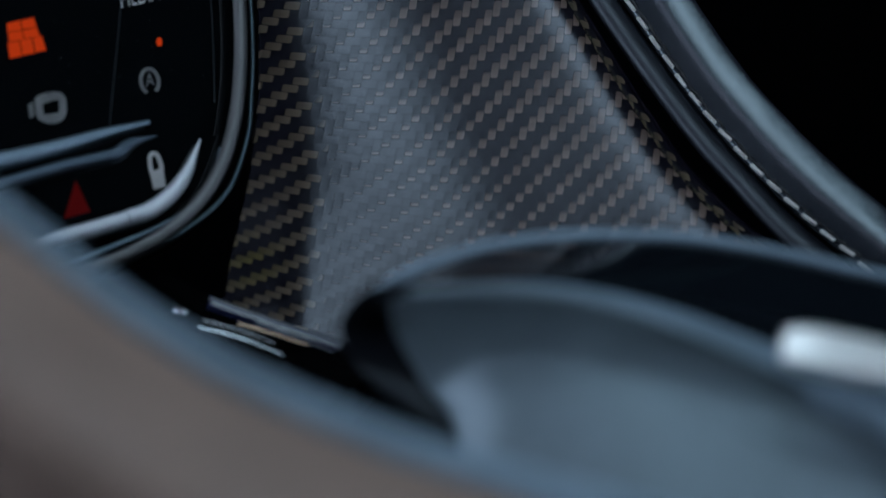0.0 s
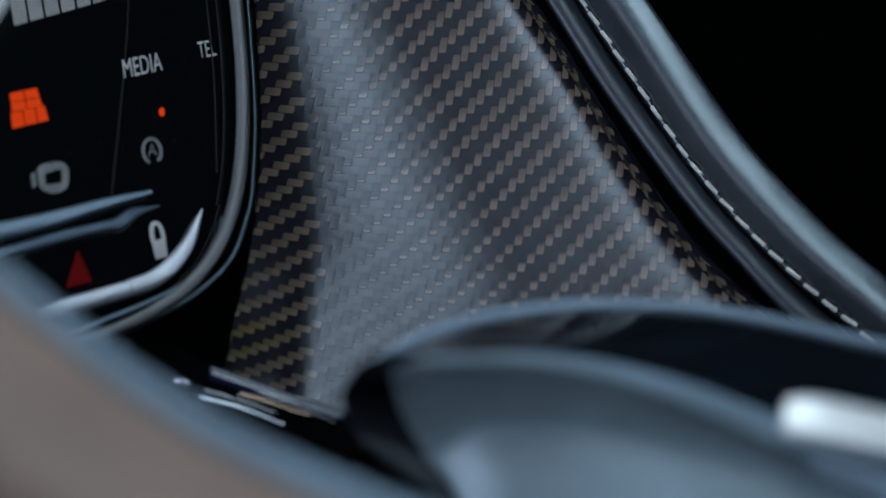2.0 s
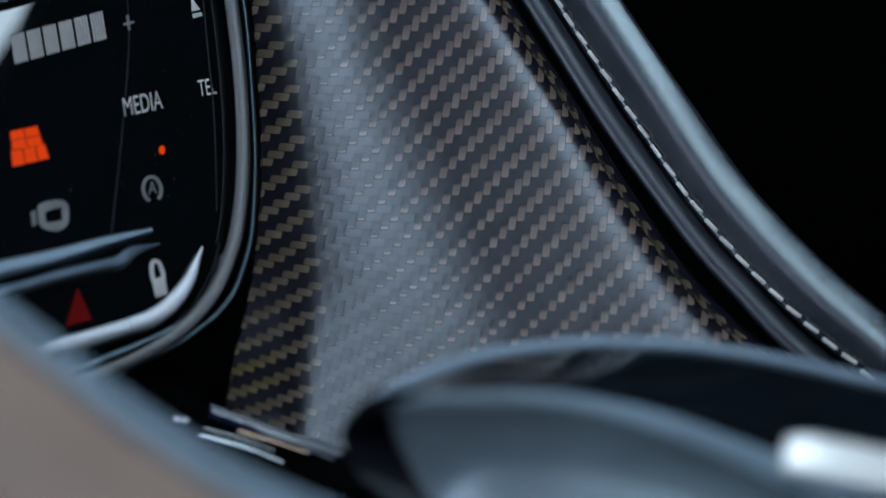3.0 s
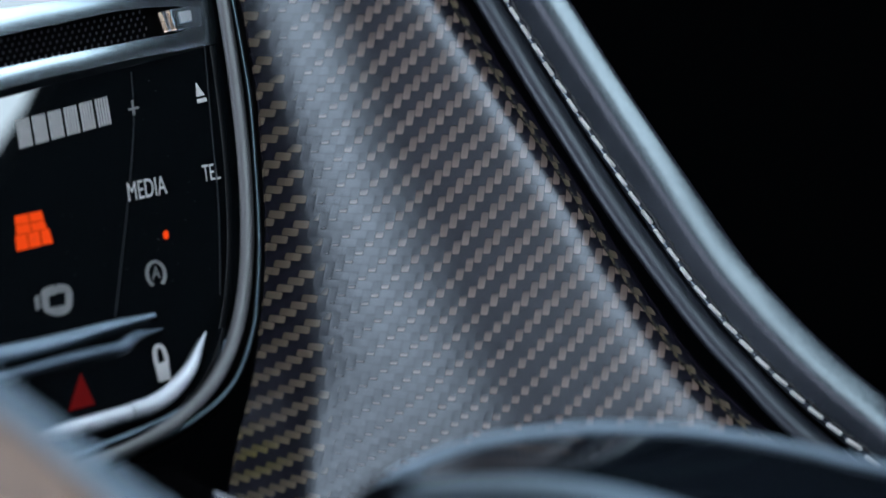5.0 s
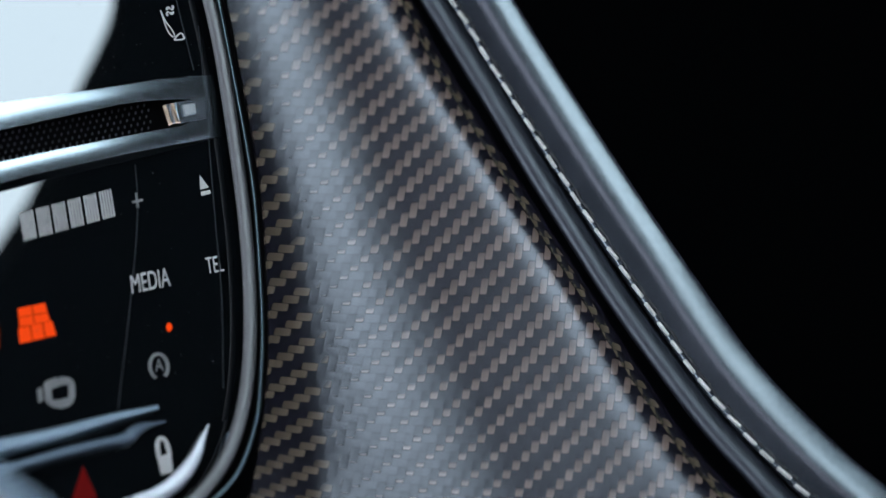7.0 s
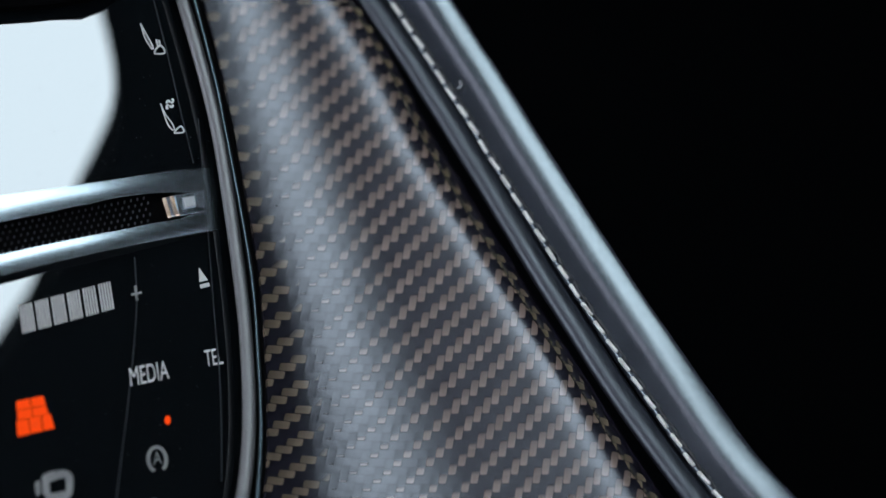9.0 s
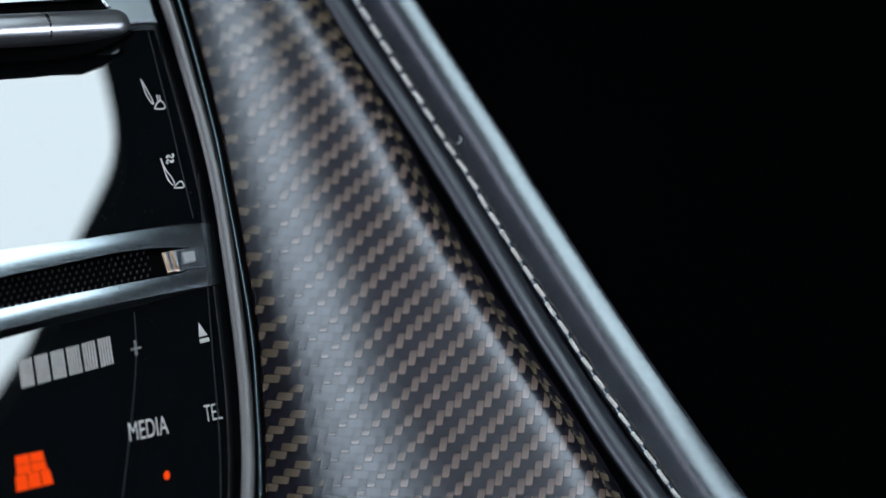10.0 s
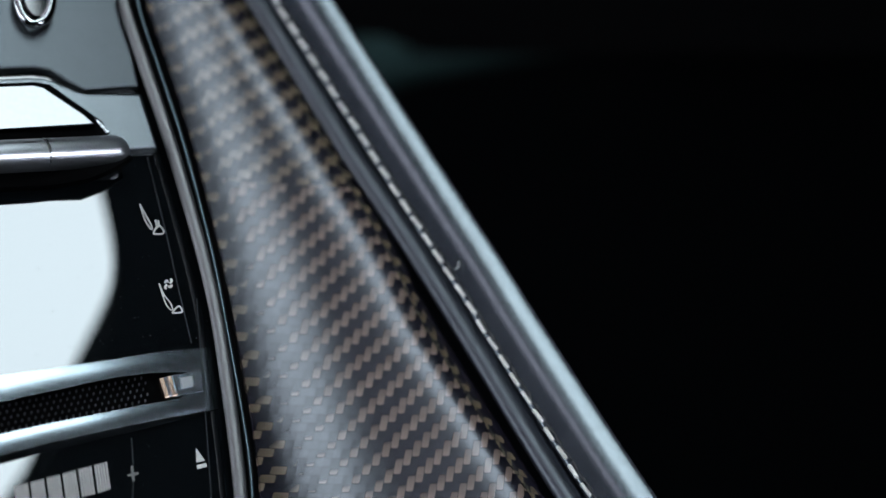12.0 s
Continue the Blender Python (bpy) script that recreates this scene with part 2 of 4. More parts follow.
PRINT = mottled("pale_print", (0.36, 0.35, 0.33), 0.6, grain=4000, bump=0.0, spread=0.15)
PRINT_MID = mottled("mid_grey_print", (0.12, 0.12, 0.115), 0.6, grain=4000, bump=0.0, spread=0.2)
PRINT_DIM = mottled("grey_print", (0.10, 0.10, 0.095), 0.6, grain=4000, bump=0.0, spread=0.2)
ORANGE = glow("orange_lamp", (1.0, 0.068, 0.003), 0.85)
RED = glow("red_lamp", (1.0, 0.01, 0.01), 0.09)
CABIN = mottled("dark_cabin_lining", (0.0005, 0.0008, 0.0010), 0.95, grain=400, bump=0.3, spec=0.05)
LINING = mottled("black_cabin_trim", (0.001, 0.001, 0.0011), 0.95, grain=400, bump=0.3, spec=0.02)
DASH = mottled("green_black_hide", (0.012, 0.024, 0.023), 0.85, grain=600, bump=0.2, spec=0.04)
CARPET = mottled("black_carpet", (0.003, 0.003, 0.003), 0.95, grain=1200, bump=0.8)


# ---- building tools ----
def link(name, bm, material, parent=None, label="", place=None, sharp=40.0, recalc=True):
    if place is None:
        top = (parent.parent or parent) if parent else None
        place = STACK_BASE if top and top.name == "centre_stack" else BASE
    if bm.faces.layers.int.get("flat"):
        sharp = 12.0
    if recalc:
        bmesh.ops.recalc_face_normals(bm, faces=bm.faces)
    bm.transform(place)
    me = bpy.data.meshes.new(name)
    bm.to_mesh(me)
    bm.free()
    me.shade_smooth()
    me.set_sharp_from_angle(angle=radians(sharp))
    me.materials.append(material)
    ob = new(name, me)
    if parent:
        ob.parent = parent
    if label:
        ob["label"] = label
    return ob


def thing(name, label, category, group="", kind=""):
    return tagged(new(name), label, category, group, kind)


def spline(points, count):
    """Evenly stepped smooth curve through the points."""
    p = [Vector(q) for q in points]
    p = [2 * p[0] - p[1]] + p + [2 * p[-1] - p[-2]]
    dense = []
    for i in range(1, len(p) - 2):
        a, b, c, d = p[i - 1:i + 3]
        for k in range(24):
            t = k / 24
            dense.append(0.5 * (2 * b + (c - a) * t + (2 * a - 5 * b + 4 * c - d) * t * t + (3 * b - a - 3 * c + d) * t ** 3))
    dense.append(p[-2])
    run = [0.0]
    for a, b in zip(dense, dense[1:]):
        run.append(run[-1] + (b - a).length)
    out, j = [], 0
    for k in range(count):
        s = run[-1] * k / (count - 1)
        while j < len(run) - 2 and run[j + 1] < s:
            j += 1
        f = (s - run[j]) / max(run[j + 1] - run[j], 1e-9)
        out.append(dense[j].lerp(dense[j + 1], min(f, 1)))
    return out


def frames_on(path):
    """Point, direction, side (to the right of the direction) and outward normal all along a path."""
    rows = []
    for i, p in enumerate(path):
        t = (path[min(i + 1, len(path) - 1)] - path[max(i - 1, 0)]).normalized()
        side = Vector((0, 0, 1)).cross(t).normalized()
        rows.append((p, t, side, t.cross(side)))
    return rows


def smooth(path, reach):
    """The same path with its small kinks averaged out."""
    n = len(path)
    out = []
    for i in range(n):
        r = min(reach, i, n - 1 - i)
        out.append(sum(path[i - r:i + r + 1], Vector()) / (2 * r + 1))
    return out


def sweep(path, profile, size=None, closed=True, twist=None):
    """A profile of (side, out) pairs carried along a path; size scales it and twist leans it on the way."""
    bm = bmesh.new()
    rings = []
    n = len(path)
    for i, (p, t, side, out) in enumerate(frames_on(path)):
        k = size(i / (n - 1)) if size else 1.0
        lean = twist(i / (n - 1)) if twist else 0.0
        rings.append([bm.verts.new(p + side * a * k + out * (b + lean * a) * k) for a, b in profile])
    m = len(profile)
    for r, q in zip(rings, rings[1:]):
        for j in range(m if closed else m - 1):
            bm.faces.new((r[j], r[(j + 1) % m], q[(j + 1) % m], q[j]))
    if closed:
        bm.faces.new(rings[0])
        bm.faces.new(rings[-1][::-1])
    return bm


def oval(a, b, n=14, turn=0.0):
    return [(a * math.cos(2 * math.pi * k / n + turn), b * math.sin(2 * math.pi * k / n + turn)) for k in range(n)]


def grid(rows, thick=0.0):
    """A sheet through rows of points, thickened to the back."""
    bm = bmesh.new()
    front = [[bm.verts.new(p) for p in row] for row in rows]
    for a, b in zip(front, front[1:]):
        for j in range(len(a) - 1):
            bm.faces.new((a[j], a[j + 1], b[j + 1], b[j]))
    if thick:
        bmesh.ops.recalc_face_normals(bm, faces=bm.faces)
        if sum(f.normal.z for f in bm.faces) < 0:
            bmesh.ops.reverse_faces(bm, faces=bm.faces)
        back = [[bm.verts.new(Vector(p) - Vector((0, 0, thick))) for p in row] for row in rows]
        for a, b in zip(back, back[1:]):
            for j in range(len(a) - 1):
                bm.faces.new((a[j], b[j], b[j + 1], a[j + 1]))
        rim = lambda g: g[0] + [r[-1] for r in g[1:]] + g[-1][-2::-1] + [r[0] for r in g[-2:0:-1]]
        f, b = rim(front), rim(back)
        for k in range(len(f)):
            bm.faces.new((f[k], b[k], b[(k + 1) % len(f)], f[(k + 1) % len(f)]))
    return bm


def slab(points, thick, bevel=0.0):
    """A flat outline with depth: its front at the points, its edge softened."""
    bm = bmesh.new()
    bm.faces.layers.int.new("flat")
    front = bm.faces.new([bm.verts.new(p) for p in points])
    front.normal_update()
    n = front.normal if front.normal.z > 0 else -front.normal
    moved = bmesh.ops.extrude_face_region(bm, geom=[front])
    for v in moved["geom"]:
        if isinstance(v, bmesh.types.BMVert):
            v.co -= n * thick
    if bevel:
        rim = [e for e in bm.edges if all(min((Vector(p) - v.co).length for p in points) < 1e-4 for v in e.verts)]
        bmesh.ops.bevel(bm, geom=rim, offset=bevel, segments=2, affect="EDGES", profile=0.5)
    return bm


def ring(outer, inner, section, bend=1e9):
    """A band between two outlines; section: (share from outer to inner, height) pairs. It droops past x = bend."""
    bm = bmesh.new()
    loops = []
    for f, h in section:
        row = [Vector(a).lerp(Vector(b), f) for a, b in zip(outer, inner)]
        loops.append([bm.verts.new(p + Vector((0, 0, h - 0.0036 * max(p.x - bend, 0.0) ** 2))) for p in row])
    n = len(outer)
    for r, q in zip(loops, loops[1:]):
        for j in range(n):
            bm.faces.new((r[j], r[(j + 1) % n], q[(j + 1) % n], q[j]))
    return bm


def capsule_bar(a, b, radius, n=12, steps=4, squash=1.0):
    """A rod with rounded ends from a to b."""
    a, b = Vector(a), Vector(b)
    t = (b - a).normalized()
    path, size = [], []
    for k in range(steps + 1):
        w = math.pi / 2 * k / steps
        path.append(a + t * radius * (1 - math.cos(w)) - t * 0)
        size.append(max(math.sin(w), 0.04))
    path += [b - t * radius * (1 - math.cos(math.pi / 2 * k / steps)) for k in range(steps, -1, -1)]
    size += size[::-1]
    return sweep(path, oval(radius, radius * squash, n), lambda f: size[round(f * (len(size) - 1))])


def closed_spline(points, count):
    p = [Vector(q) for q in points]
    n = len(p)
    dense = []
    for i in range(n):
        a, b, c, d = p[i - 1], p[i], p[(i + 1) % n], p[(i + 2) % n]
        for k in range(max(count // n, 1)):
            t = k / max(count // n, 1)
            dense.append(0.5 * (2 * b + (c - a) * t + (2 * a - 5 * b + 4 * c - d) * t * t + (3 * b - a - 3 * c + d) * t ** 3))
    return dense


def words(text, origin, right, up):
    """Raised print of a word, fitted to its baseline and cap height."""
    cu = bpy.data.curves.new("word", "FONT")
    cu.body, cu.extrude = text, 0.0
    tmp = bpy.data.objects.new("word", cu)
    scene.collection.objects.link(tmp)
    bpy.context.view_layer.update()
    me = bpy.data.meshes.new_from_object(tmp.evaluated_get(bpy.context.evaluated_depsgraph_get()))
    bm = bmesh.new()
    bm.from_mesh(me)
    bpy.data.objects.remove(tmp)
    bpy.data.meshes.remove(me)
    xs, ys = [v.co.x for v in bm.verts], [v.co.y for v in bm.verts]
    o, r, u = Vector(origin), Vector(right) - Vector(origin), Vector(up) - Vector(origin)
    for v in bm.verts:
        v.co = o + r * ((v.co.x - min(xs)) / (max(xs) - min(xs))) + u * ((v.co.y - min(ys)) / (max(ys) - min(ys)))
    return bm


# ---- cabin ----
def box(x0, x1, y0, y1, z0, z1):
    bm = bmesh.new()
    bmesh.ops.create_cube(bm, size=1)
    for v in bm.verts:
        v.co = ((x0 + x1) / 2 + v.co.x * (x1 - x0), (y0 + y1) / 2 + v.co.y * (y1 - y0), (z0 + z1) / 2 + v.co.z * (z1 - z0))
    return bm


I4 = Matrix.Identity(4)
# plain black walls, mostly unseen, added to close the cabin and darken reflections
for name, b, mat, words_ in (
        ("floor", (-0.8, 0.8, -1.2, 1.2, -0.05, 0.0), CARPET, "black carpeted cabin floor"),
        ("wall_north", (-0.85, 0.85, 1.2, 1.25, -0.05, 1.22), CABIN, "plain black wall closing the cabin ahead"),
        ("wall_south", (-0.85, 0.85, -1.25, -1.2, -0.05, 1.22), CABIN, "unseen black wall closing the cabin behind the eye")):
    tagged(link(name, box(*b), mat, place=I4), words_, "wall" if "wall" in name else "floor", kind="structure")

ROOF = 1.22


def rounded(x0, x1, y0, y1, corners, n=12):
    """A rectangle with a quarter ellipse at each corner, from the far right round to the near right."""
    pts = []
    for (cx, cy, a), (rx, ry) in zip(((x1, y1, 0), (x0, y1, 90), (x0, y0, 180), (x1, y0, 270)), corners):
        mx, my = cx - math.copysign(rx, cx - (x0 + x1) / 2), cy - math.copysign(ry, cy - (y0 + y1) / 2)
        pts += [(mx + rx * math.cos(radians(a + 90 * k / n)), my + ry * math.sin(radians(a + 90 * k / n))) for k in range(n + 1)]
    return pts


def pierced(hole, bounds, near, far, to_xyz):
    """A panel with an opening through it; to_xyz turns (across, along, depth) into the cabin's axes."""
    a0, a1, b0, b1 = bounds
    dense = []
    for (a, b), (c, d) in zip(hole, hole[1:] + hole[:1]):
        n = max(math.ceil(math.hypot(c - a, d - b) / 0.012), 1)
        dense += [(a + (c - a) * k / n, b + (d - b) * k / n) for k in range(n)]
    hole = dense
    ca, cb = sum(p[0] for p in hole) / len(hole), sum(p[1] for p in hole) / len(hole)
    bm = bmesh.new()
    rows = []
    for depth in (near, far):
        inner = [bm.verts.new(to_xyz(a, b, depth)) for a, b in hole]
        rim = []
        for a, b in hole:
            k = min(abs((a1 if a > ca else a0) - ca) / max(abs(a - ca), 1e-6), abs((b1 if b > cb else b0) - cb) / max(abs(b - cb), 1e-6))
            rim.append((ca + (a - ca) * k, cb + (b - cb) * k))
        for corner in ((a0, b0), (a0, b1), (a1, b0), (a1, b1)):
            near_ = min(range(len(rim)), key=lambda q: math.dist(rim[q], corner))
            rim[near_] = corner
        outer = [bm.verts.new(to_xyz(a, b, depth)) for a, b in rim]
        rows.append((inner, outer))
    (i0, o0), (i1, o1) = rows
    n = len(hole)
    for k in range(n):
        q = (k + 1) % n
        bm.faces.new((i0[k], i0[q], o0[q], o0[k]))
        bm.faces.new((i1[k], o1[k], o1[q], i1[q]))
        bm.faces.new((i0[k], i1[k], i1[q], i0[q]))
        bm.faces.new((o0[k], o0[q], o1[q], o1[k]))
    return bm


# the unseen roof opening's outline is bent to fit its reflection in the panel
REFLECTION_EDGE = [(0.187, 0.0), (0.140, 0.05), (0.080, 0.11), (0.062, 0.17), (0.084, 0.222), (0.101, 0.245), (0.114, 0.262), (0.130, 0.300), (0.142, 0.335), (0.153, 0.360), (0.159, 0.378), (0.158, 0.390), (0.151, 0.401), (0.137, 0.414), (0.115, 0.431), (0.093, 0.449), (0.070, 0.478), (0.045, 0.52), (0.015, 0.59), (-0.015, 0.66), (-0.028, 0.70)]
ROOF_GLASS = REFLECTION_EDGE + [(-0.05, 0.665), (-0.05, 0.52), (-0.03, 0.46)] + rounded(-0.03, 0.187, -0.20, 0.70, ((0.01, 0.01), (0.01, 0.01), (0.05, 0.05), (0.05, 0.05)))[26:]
# unseen side openings and a roof pane, added to light leather and weave
EAST_FILL = rounded(-0.40, 0.15, 0.84, 1.08, ((0.05, 0.05), (0.05, 0.05), (0.05, 0.05), (0.05, 0.05)))
FILL_PANE = rounded(-0.33, -0.19, -0.30, 0.85, ((0.05, 0.05),) * 4)
WEST_FILL = rounded(-0.45, 0.75, 0.74, 1.12, ((0.06, 0.06),) * 4)
for hole, x0, x1, words_ in ((ROOF_GLASS, -0.092, 0.85, "black headlining, its opening outlined to fit the reflections"), (FILL_PANE, -0.85, -0.092, "black headlining round an added fill pane")):
    tagged(link("ceiling", pierced(hole, (x0, x1, -1.25, 1.25), ROOF, ROOF + 0.03, lambda a, b, d: (a, b, d)), LINING, place=I4, sharp=20), words_, "ceiling", kind="structure")
tagged(link("wall_west", pierced(WEST_FILL, (-1.25, 1.25, -0.05, ROOF), -0.85, -0.80, lambda a, b, d: (d, a, b)), CABIN, place=I4, sharp=20),
       "black lined door side with a long added fill opening", "wall", kind="structure")
tagged(link("wall_east", pierced(EAST_FILL, (-1.25, 1.25, -0.05, ROOF), 0.80, 0.85, lambda a, b, d: (d, a, b)), CABIN, place=I4, sharp=20),
       "black lined door side with a small added fill opening", "wall", kind="structure")
# roof glow is known from reflections; both side glows are added fill
for b, name, colour, share in (((-0.75, 0.8, -0.6, 1.1, ROOF + 0.06, ROOF + 0.07), "overcast_sky", SKY_COLOUR, 1.0),
                               ((0.90, 0.91, -0.9, 0.6, 0.6, 1.3), "side_fill", SIDE_FILL, 2.3),
                               ((-0.95, -0.94, -0.9, 1.1, 0.6, 1.25), "side_fill", SIDE_FILL, WEST_SHARE)):
    sky = bpy.data.materials.new(name)
    sky.use_nodes = True
    sky.node_tree.nodes.remove(sky.node_tree.nodes["Principled BSDF"])
    e = node(sky.node_tree, "ShaderNodeEmission", Color=(*colour, 1), Strength=SKY_GLOW * share)
    sky.node_tree.links.new(e.outputs[0], sky.node_tree.nodes["Material Output"].inputs[0])
    tagged(link("backdrop", box(*b), sky, place=I4), "pale glowing backdrop outside a cabin opening", "sky", kind="structure")

# unseen pane, added to put a dim highlight on the leather roll
SMOKE = bpy.data.materials.new("fill_pane_glass")
SMOKE.use_nodes = True
SMOKE.node_tree.nodes.remove(SMOKE.node_tree.nodes["Principled BSDF"])
through_ = node(SMOKE.node_tree, "ShaderNodeBsdfTransparent", Color=(TINT * 1.1, TINT, TINT * 1.05, 1))
sheen_ = node(SMOKE.node_tree, "ShaderNodeBsdfGlossy", Roughness=0.02)
both_ = node(SMOKE.node_tree, "ShaderNodeMixShader", Fac=0.04)
SMOKE.node_tree.links.new(through_.outputs[0], both_.inputs[1])
SMOKE.node_tree.links.new(sheen_.outputs[0], both_.inputs[2])
SMOKE.node_tree.links.new(both_.outputs[0], SMOKE.node_tree.nodes["Material Output"].inputs[0])
tagged(link("window_fill", box(-0.345, -0.095, -0.32, 0.87, ROOF + 0.033, ROOF + 0.038), SMOKE, place=I4), "unseen tinted pane added to dim the roof fill", "window", kind="structure")

# ---- carbon trim ----
LEFT = [(-87.7, 175.5, -54.8), (-85.1, 168.5, -52.8), (-72.4, 132.3, -42.2), (-62.7, 98.9, -32.4), (-58.1, 79.9, -26.8), (-49.5, 39.8, -14.8), (-46.6, 15.5, -7.7), (-45.2, -4.3, -1.9), (-45.4, -17.6, 1.9), (-46.3, -29.3, 5.2), (-48, -40.9, 8.4), (-50.5, -52.4, 11.4), (-52.1, -62.3, 14.1), (-53.8, -72.1, 16.8), (-54.6, -83.2, 20.1)]
RIDGE = [(-62.7, 174.6, -51.5), (-59.4, 169.3, -49.8), (-39.1, 134.7, -38.5), (-18.3, 98, -26.2), (-10, 80.6, -20.4), (-3.4, 68.1, -16.1), (18.4, 31.5, -2.8), (32.4, 9, 5.8), (46.3, -14.4, 14.8), (60.3, -35.6, 23.6), (73.1, -49.3, 29.9), (84.9, -58.7, 34.9), (97.9, -69.2, 40.5)]
FACET = 12.0


# tow counts across and along: cubics fitted to the tows' places in the view, in decimetres
TOW_FIT_U = (22.67, -8.658, 0.636, -0.887, 48.74, 5.904, 2.293, 6.072, 1.738, -3.361)
TOW_FIT_V = (-28.917, 43.805, -0.017, 1.539, -0.924, -2.439, 10.355, -0.383, 8.054, 7.223)


def tows(p):
    k = 6.0 / (600 - p.z)
    x, y = p.x * k, p.y * k
    terms = [x ** a * y ** b for a in range(4) for b in range(4 - a)]
    return Vector((sum(c * q for c, q in zip(TOW_FIT_U, terms)) + 0.5, sum(c * q for c, q in zip(TOW_FIT_V, terms)) + 1.0))


# width of the sheet; how far in from the stack its climb breaks and how steep it is there; and where it eases to 0.16
HOLLOW = ((25, 1.7, 0.38, 13.5), (45, 2.8, 0.38, 20.5), (58, 4.3, 0.40, 23.0), (73, 8.7, 0.42, 25.5), (90, 12.6, 0.37, 34.0), (104, 16.5, 0.315, 43.0), (117, 19.0, 0.26, 50.0), (140, 22.0, 0.24, 58.0))


def hollow(wide):
    """Slopes across a sheet so wide: steep beside the stack, then easing off in two bends."""
    for (a, p0, k0, q0), (b, p1, k1, q1) in zip(HOLLOW, HOLLOW[1:]):
        if wide <= b or b == HOLLOW[-1][0]:
            f = min(max((wide - a) / (b - a), 0.0), 1.0)
            high, kink, low = p0 + (p1 - p0) * f, k0 + (k1 - k0) * f, q0 + (q1 - q0) * f
            break
    top = 0.47 + 0.25 * min(max((wide - 48) / 16, 0.0), 1.0)
    return [(-99.0, top + 0.02), (high - 10, top), (high, kink), ((high + low) / 2, (kink + 0.16) / 2 - 0.01), (low, 0.16), (low + 0.3 * (wide - low), 0.05), (wide + 1, 0.01)]


def slope_at(knots, s):
    for (a, k0), (b, k1) in zip(knots, knots[1:]):
        if s <= b:
            f = (s - a) / (b - a)
            return k0 + (k1 - k0) * f
    return knots[-1][1]


def carbon_skin(parent):
    n, m = 170, 84
    left, ridge = spline(LEFT, n), spline(RIDGE, n)
    bm = bmesh.new()
    uv = bm.loops.layers.uv.new("tows")
    lean = bm.verts.layers.float.new("lean")
    amber = bm.verts.layers.float.new("amber")
    resin = bm.verts.layers.float.new("resin")
    rows, maps = [], []
    for i in range(n):
        a, b = left[i], ridge[i]
        across = b - a
        wide = across.length
        crest = 3.3 + 0.09 * max(0.0, 70 - wide)
        pts = []
        knots = hollow(wide)
        climb = [0.0]
        for j in range(m, 0, -1):
            s1, s0 = (j / m) ** 1.3 * wide, ((j - 1) / m) ** 1.3 * wide
            climb.append(climb[-1] + (slope_at(knots, s1) + slope_at(knots, s0)) / 2 * (s1 - s0))
        for j in range(m + 1):
            f = (j / m) ** 1.3
            s = f * wide
            # the sheet rises in a hollow towards the stack, and rolls over at the crest
            rise = climb[m - j] - 0.5 * crest * math.exp(-((wide - s) / crest))
            pts.append(a + across * f + Vector((0, 0, rise)))
        t = (ridge[min(i + 1, n - 1)] - ridge[max(i - 1, 0)]).normalized()
        side = t.cross(Vector((0, 0, 1))).normalized()
        if side.x < 0:
            side = -side
        last, slope = pts[-1], 0.45
        for k in range(1, 15):
            slope = min(slope + (0.24 if k < 5 else 0.1 if k < 9 else 1.2), 6.0)
            step = FACET / 14 / math.sqrt(1 + slope * slope)
            last = last + side * step - Vector((0, 0, step * slope))
            pts.append(last)
        rows.append([bm.verts.new(p) for p in pts])
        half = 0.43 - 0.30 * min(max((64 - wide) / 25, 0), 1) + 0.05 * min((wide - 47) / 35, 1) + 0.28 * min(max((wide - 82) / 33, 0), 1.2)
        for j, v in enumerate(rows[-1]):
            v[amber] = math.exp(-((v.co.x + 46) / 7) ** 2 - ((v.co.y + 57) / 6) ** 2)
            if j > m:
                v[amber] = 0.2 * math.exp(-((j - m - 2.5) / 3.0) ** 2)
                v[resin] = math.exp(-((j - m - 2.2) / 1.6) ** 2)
            # lean picks which tows take the painted sheen, by zone across the sheet
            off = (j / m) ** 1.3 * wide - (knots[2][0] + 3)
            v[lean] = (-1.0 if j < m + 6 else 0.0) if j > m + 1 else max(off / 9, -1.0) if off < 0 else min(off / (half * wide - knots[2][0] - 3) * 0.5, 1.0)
        # past the crest the cloth runs on at its own pace
        last = tows(pts[m])
        pace = (last - tows(pts[m] - side * 2.0)) / 2.0
        run = [0.0]
        for p, q in zip(pts[m:], pts[m + 1:]):
            run.append(run[-1] + (q - p).length)
        maps.append([tows(p) for p in pts[:m + 1]] + [last + pace * r for r in run[1:]])
    for i in range(n - 1):
        for j in range(len(rows[0]) - 1):
            f = bm.faces.new((rows[i][j], rows[i + 1][j], rows[i + 1][j + 1], rows[i][j + 1]))
            for loop, (p, q) in zip(f.loops, ((i, j), (i + 1, j), (i + 1, j + 1), (i, j + 1))):
                loop[uv].uv = maps[p][q]
    bmesh.ops.recalc_face_normals(bm, faces=bm.faces)
    if sum(f.normal.z for f in bm.faces) < 0:
        bmesh.ops.reverse_faces(bm, faces=bm.faces)
    bmesh.ops.solidify(bm, geom=bm.faces[:], thickness=1.2)
    return link("carbon_panel", bm, CARBON, parent, "glossy twill carbon sheet, its brown fibre sheen painted by zone", sharp=70)


trim = thing("carbon_trim", "lacquered twill carbon fibre console side trim beside the stack", "console trim")
carbon_skin(trim)

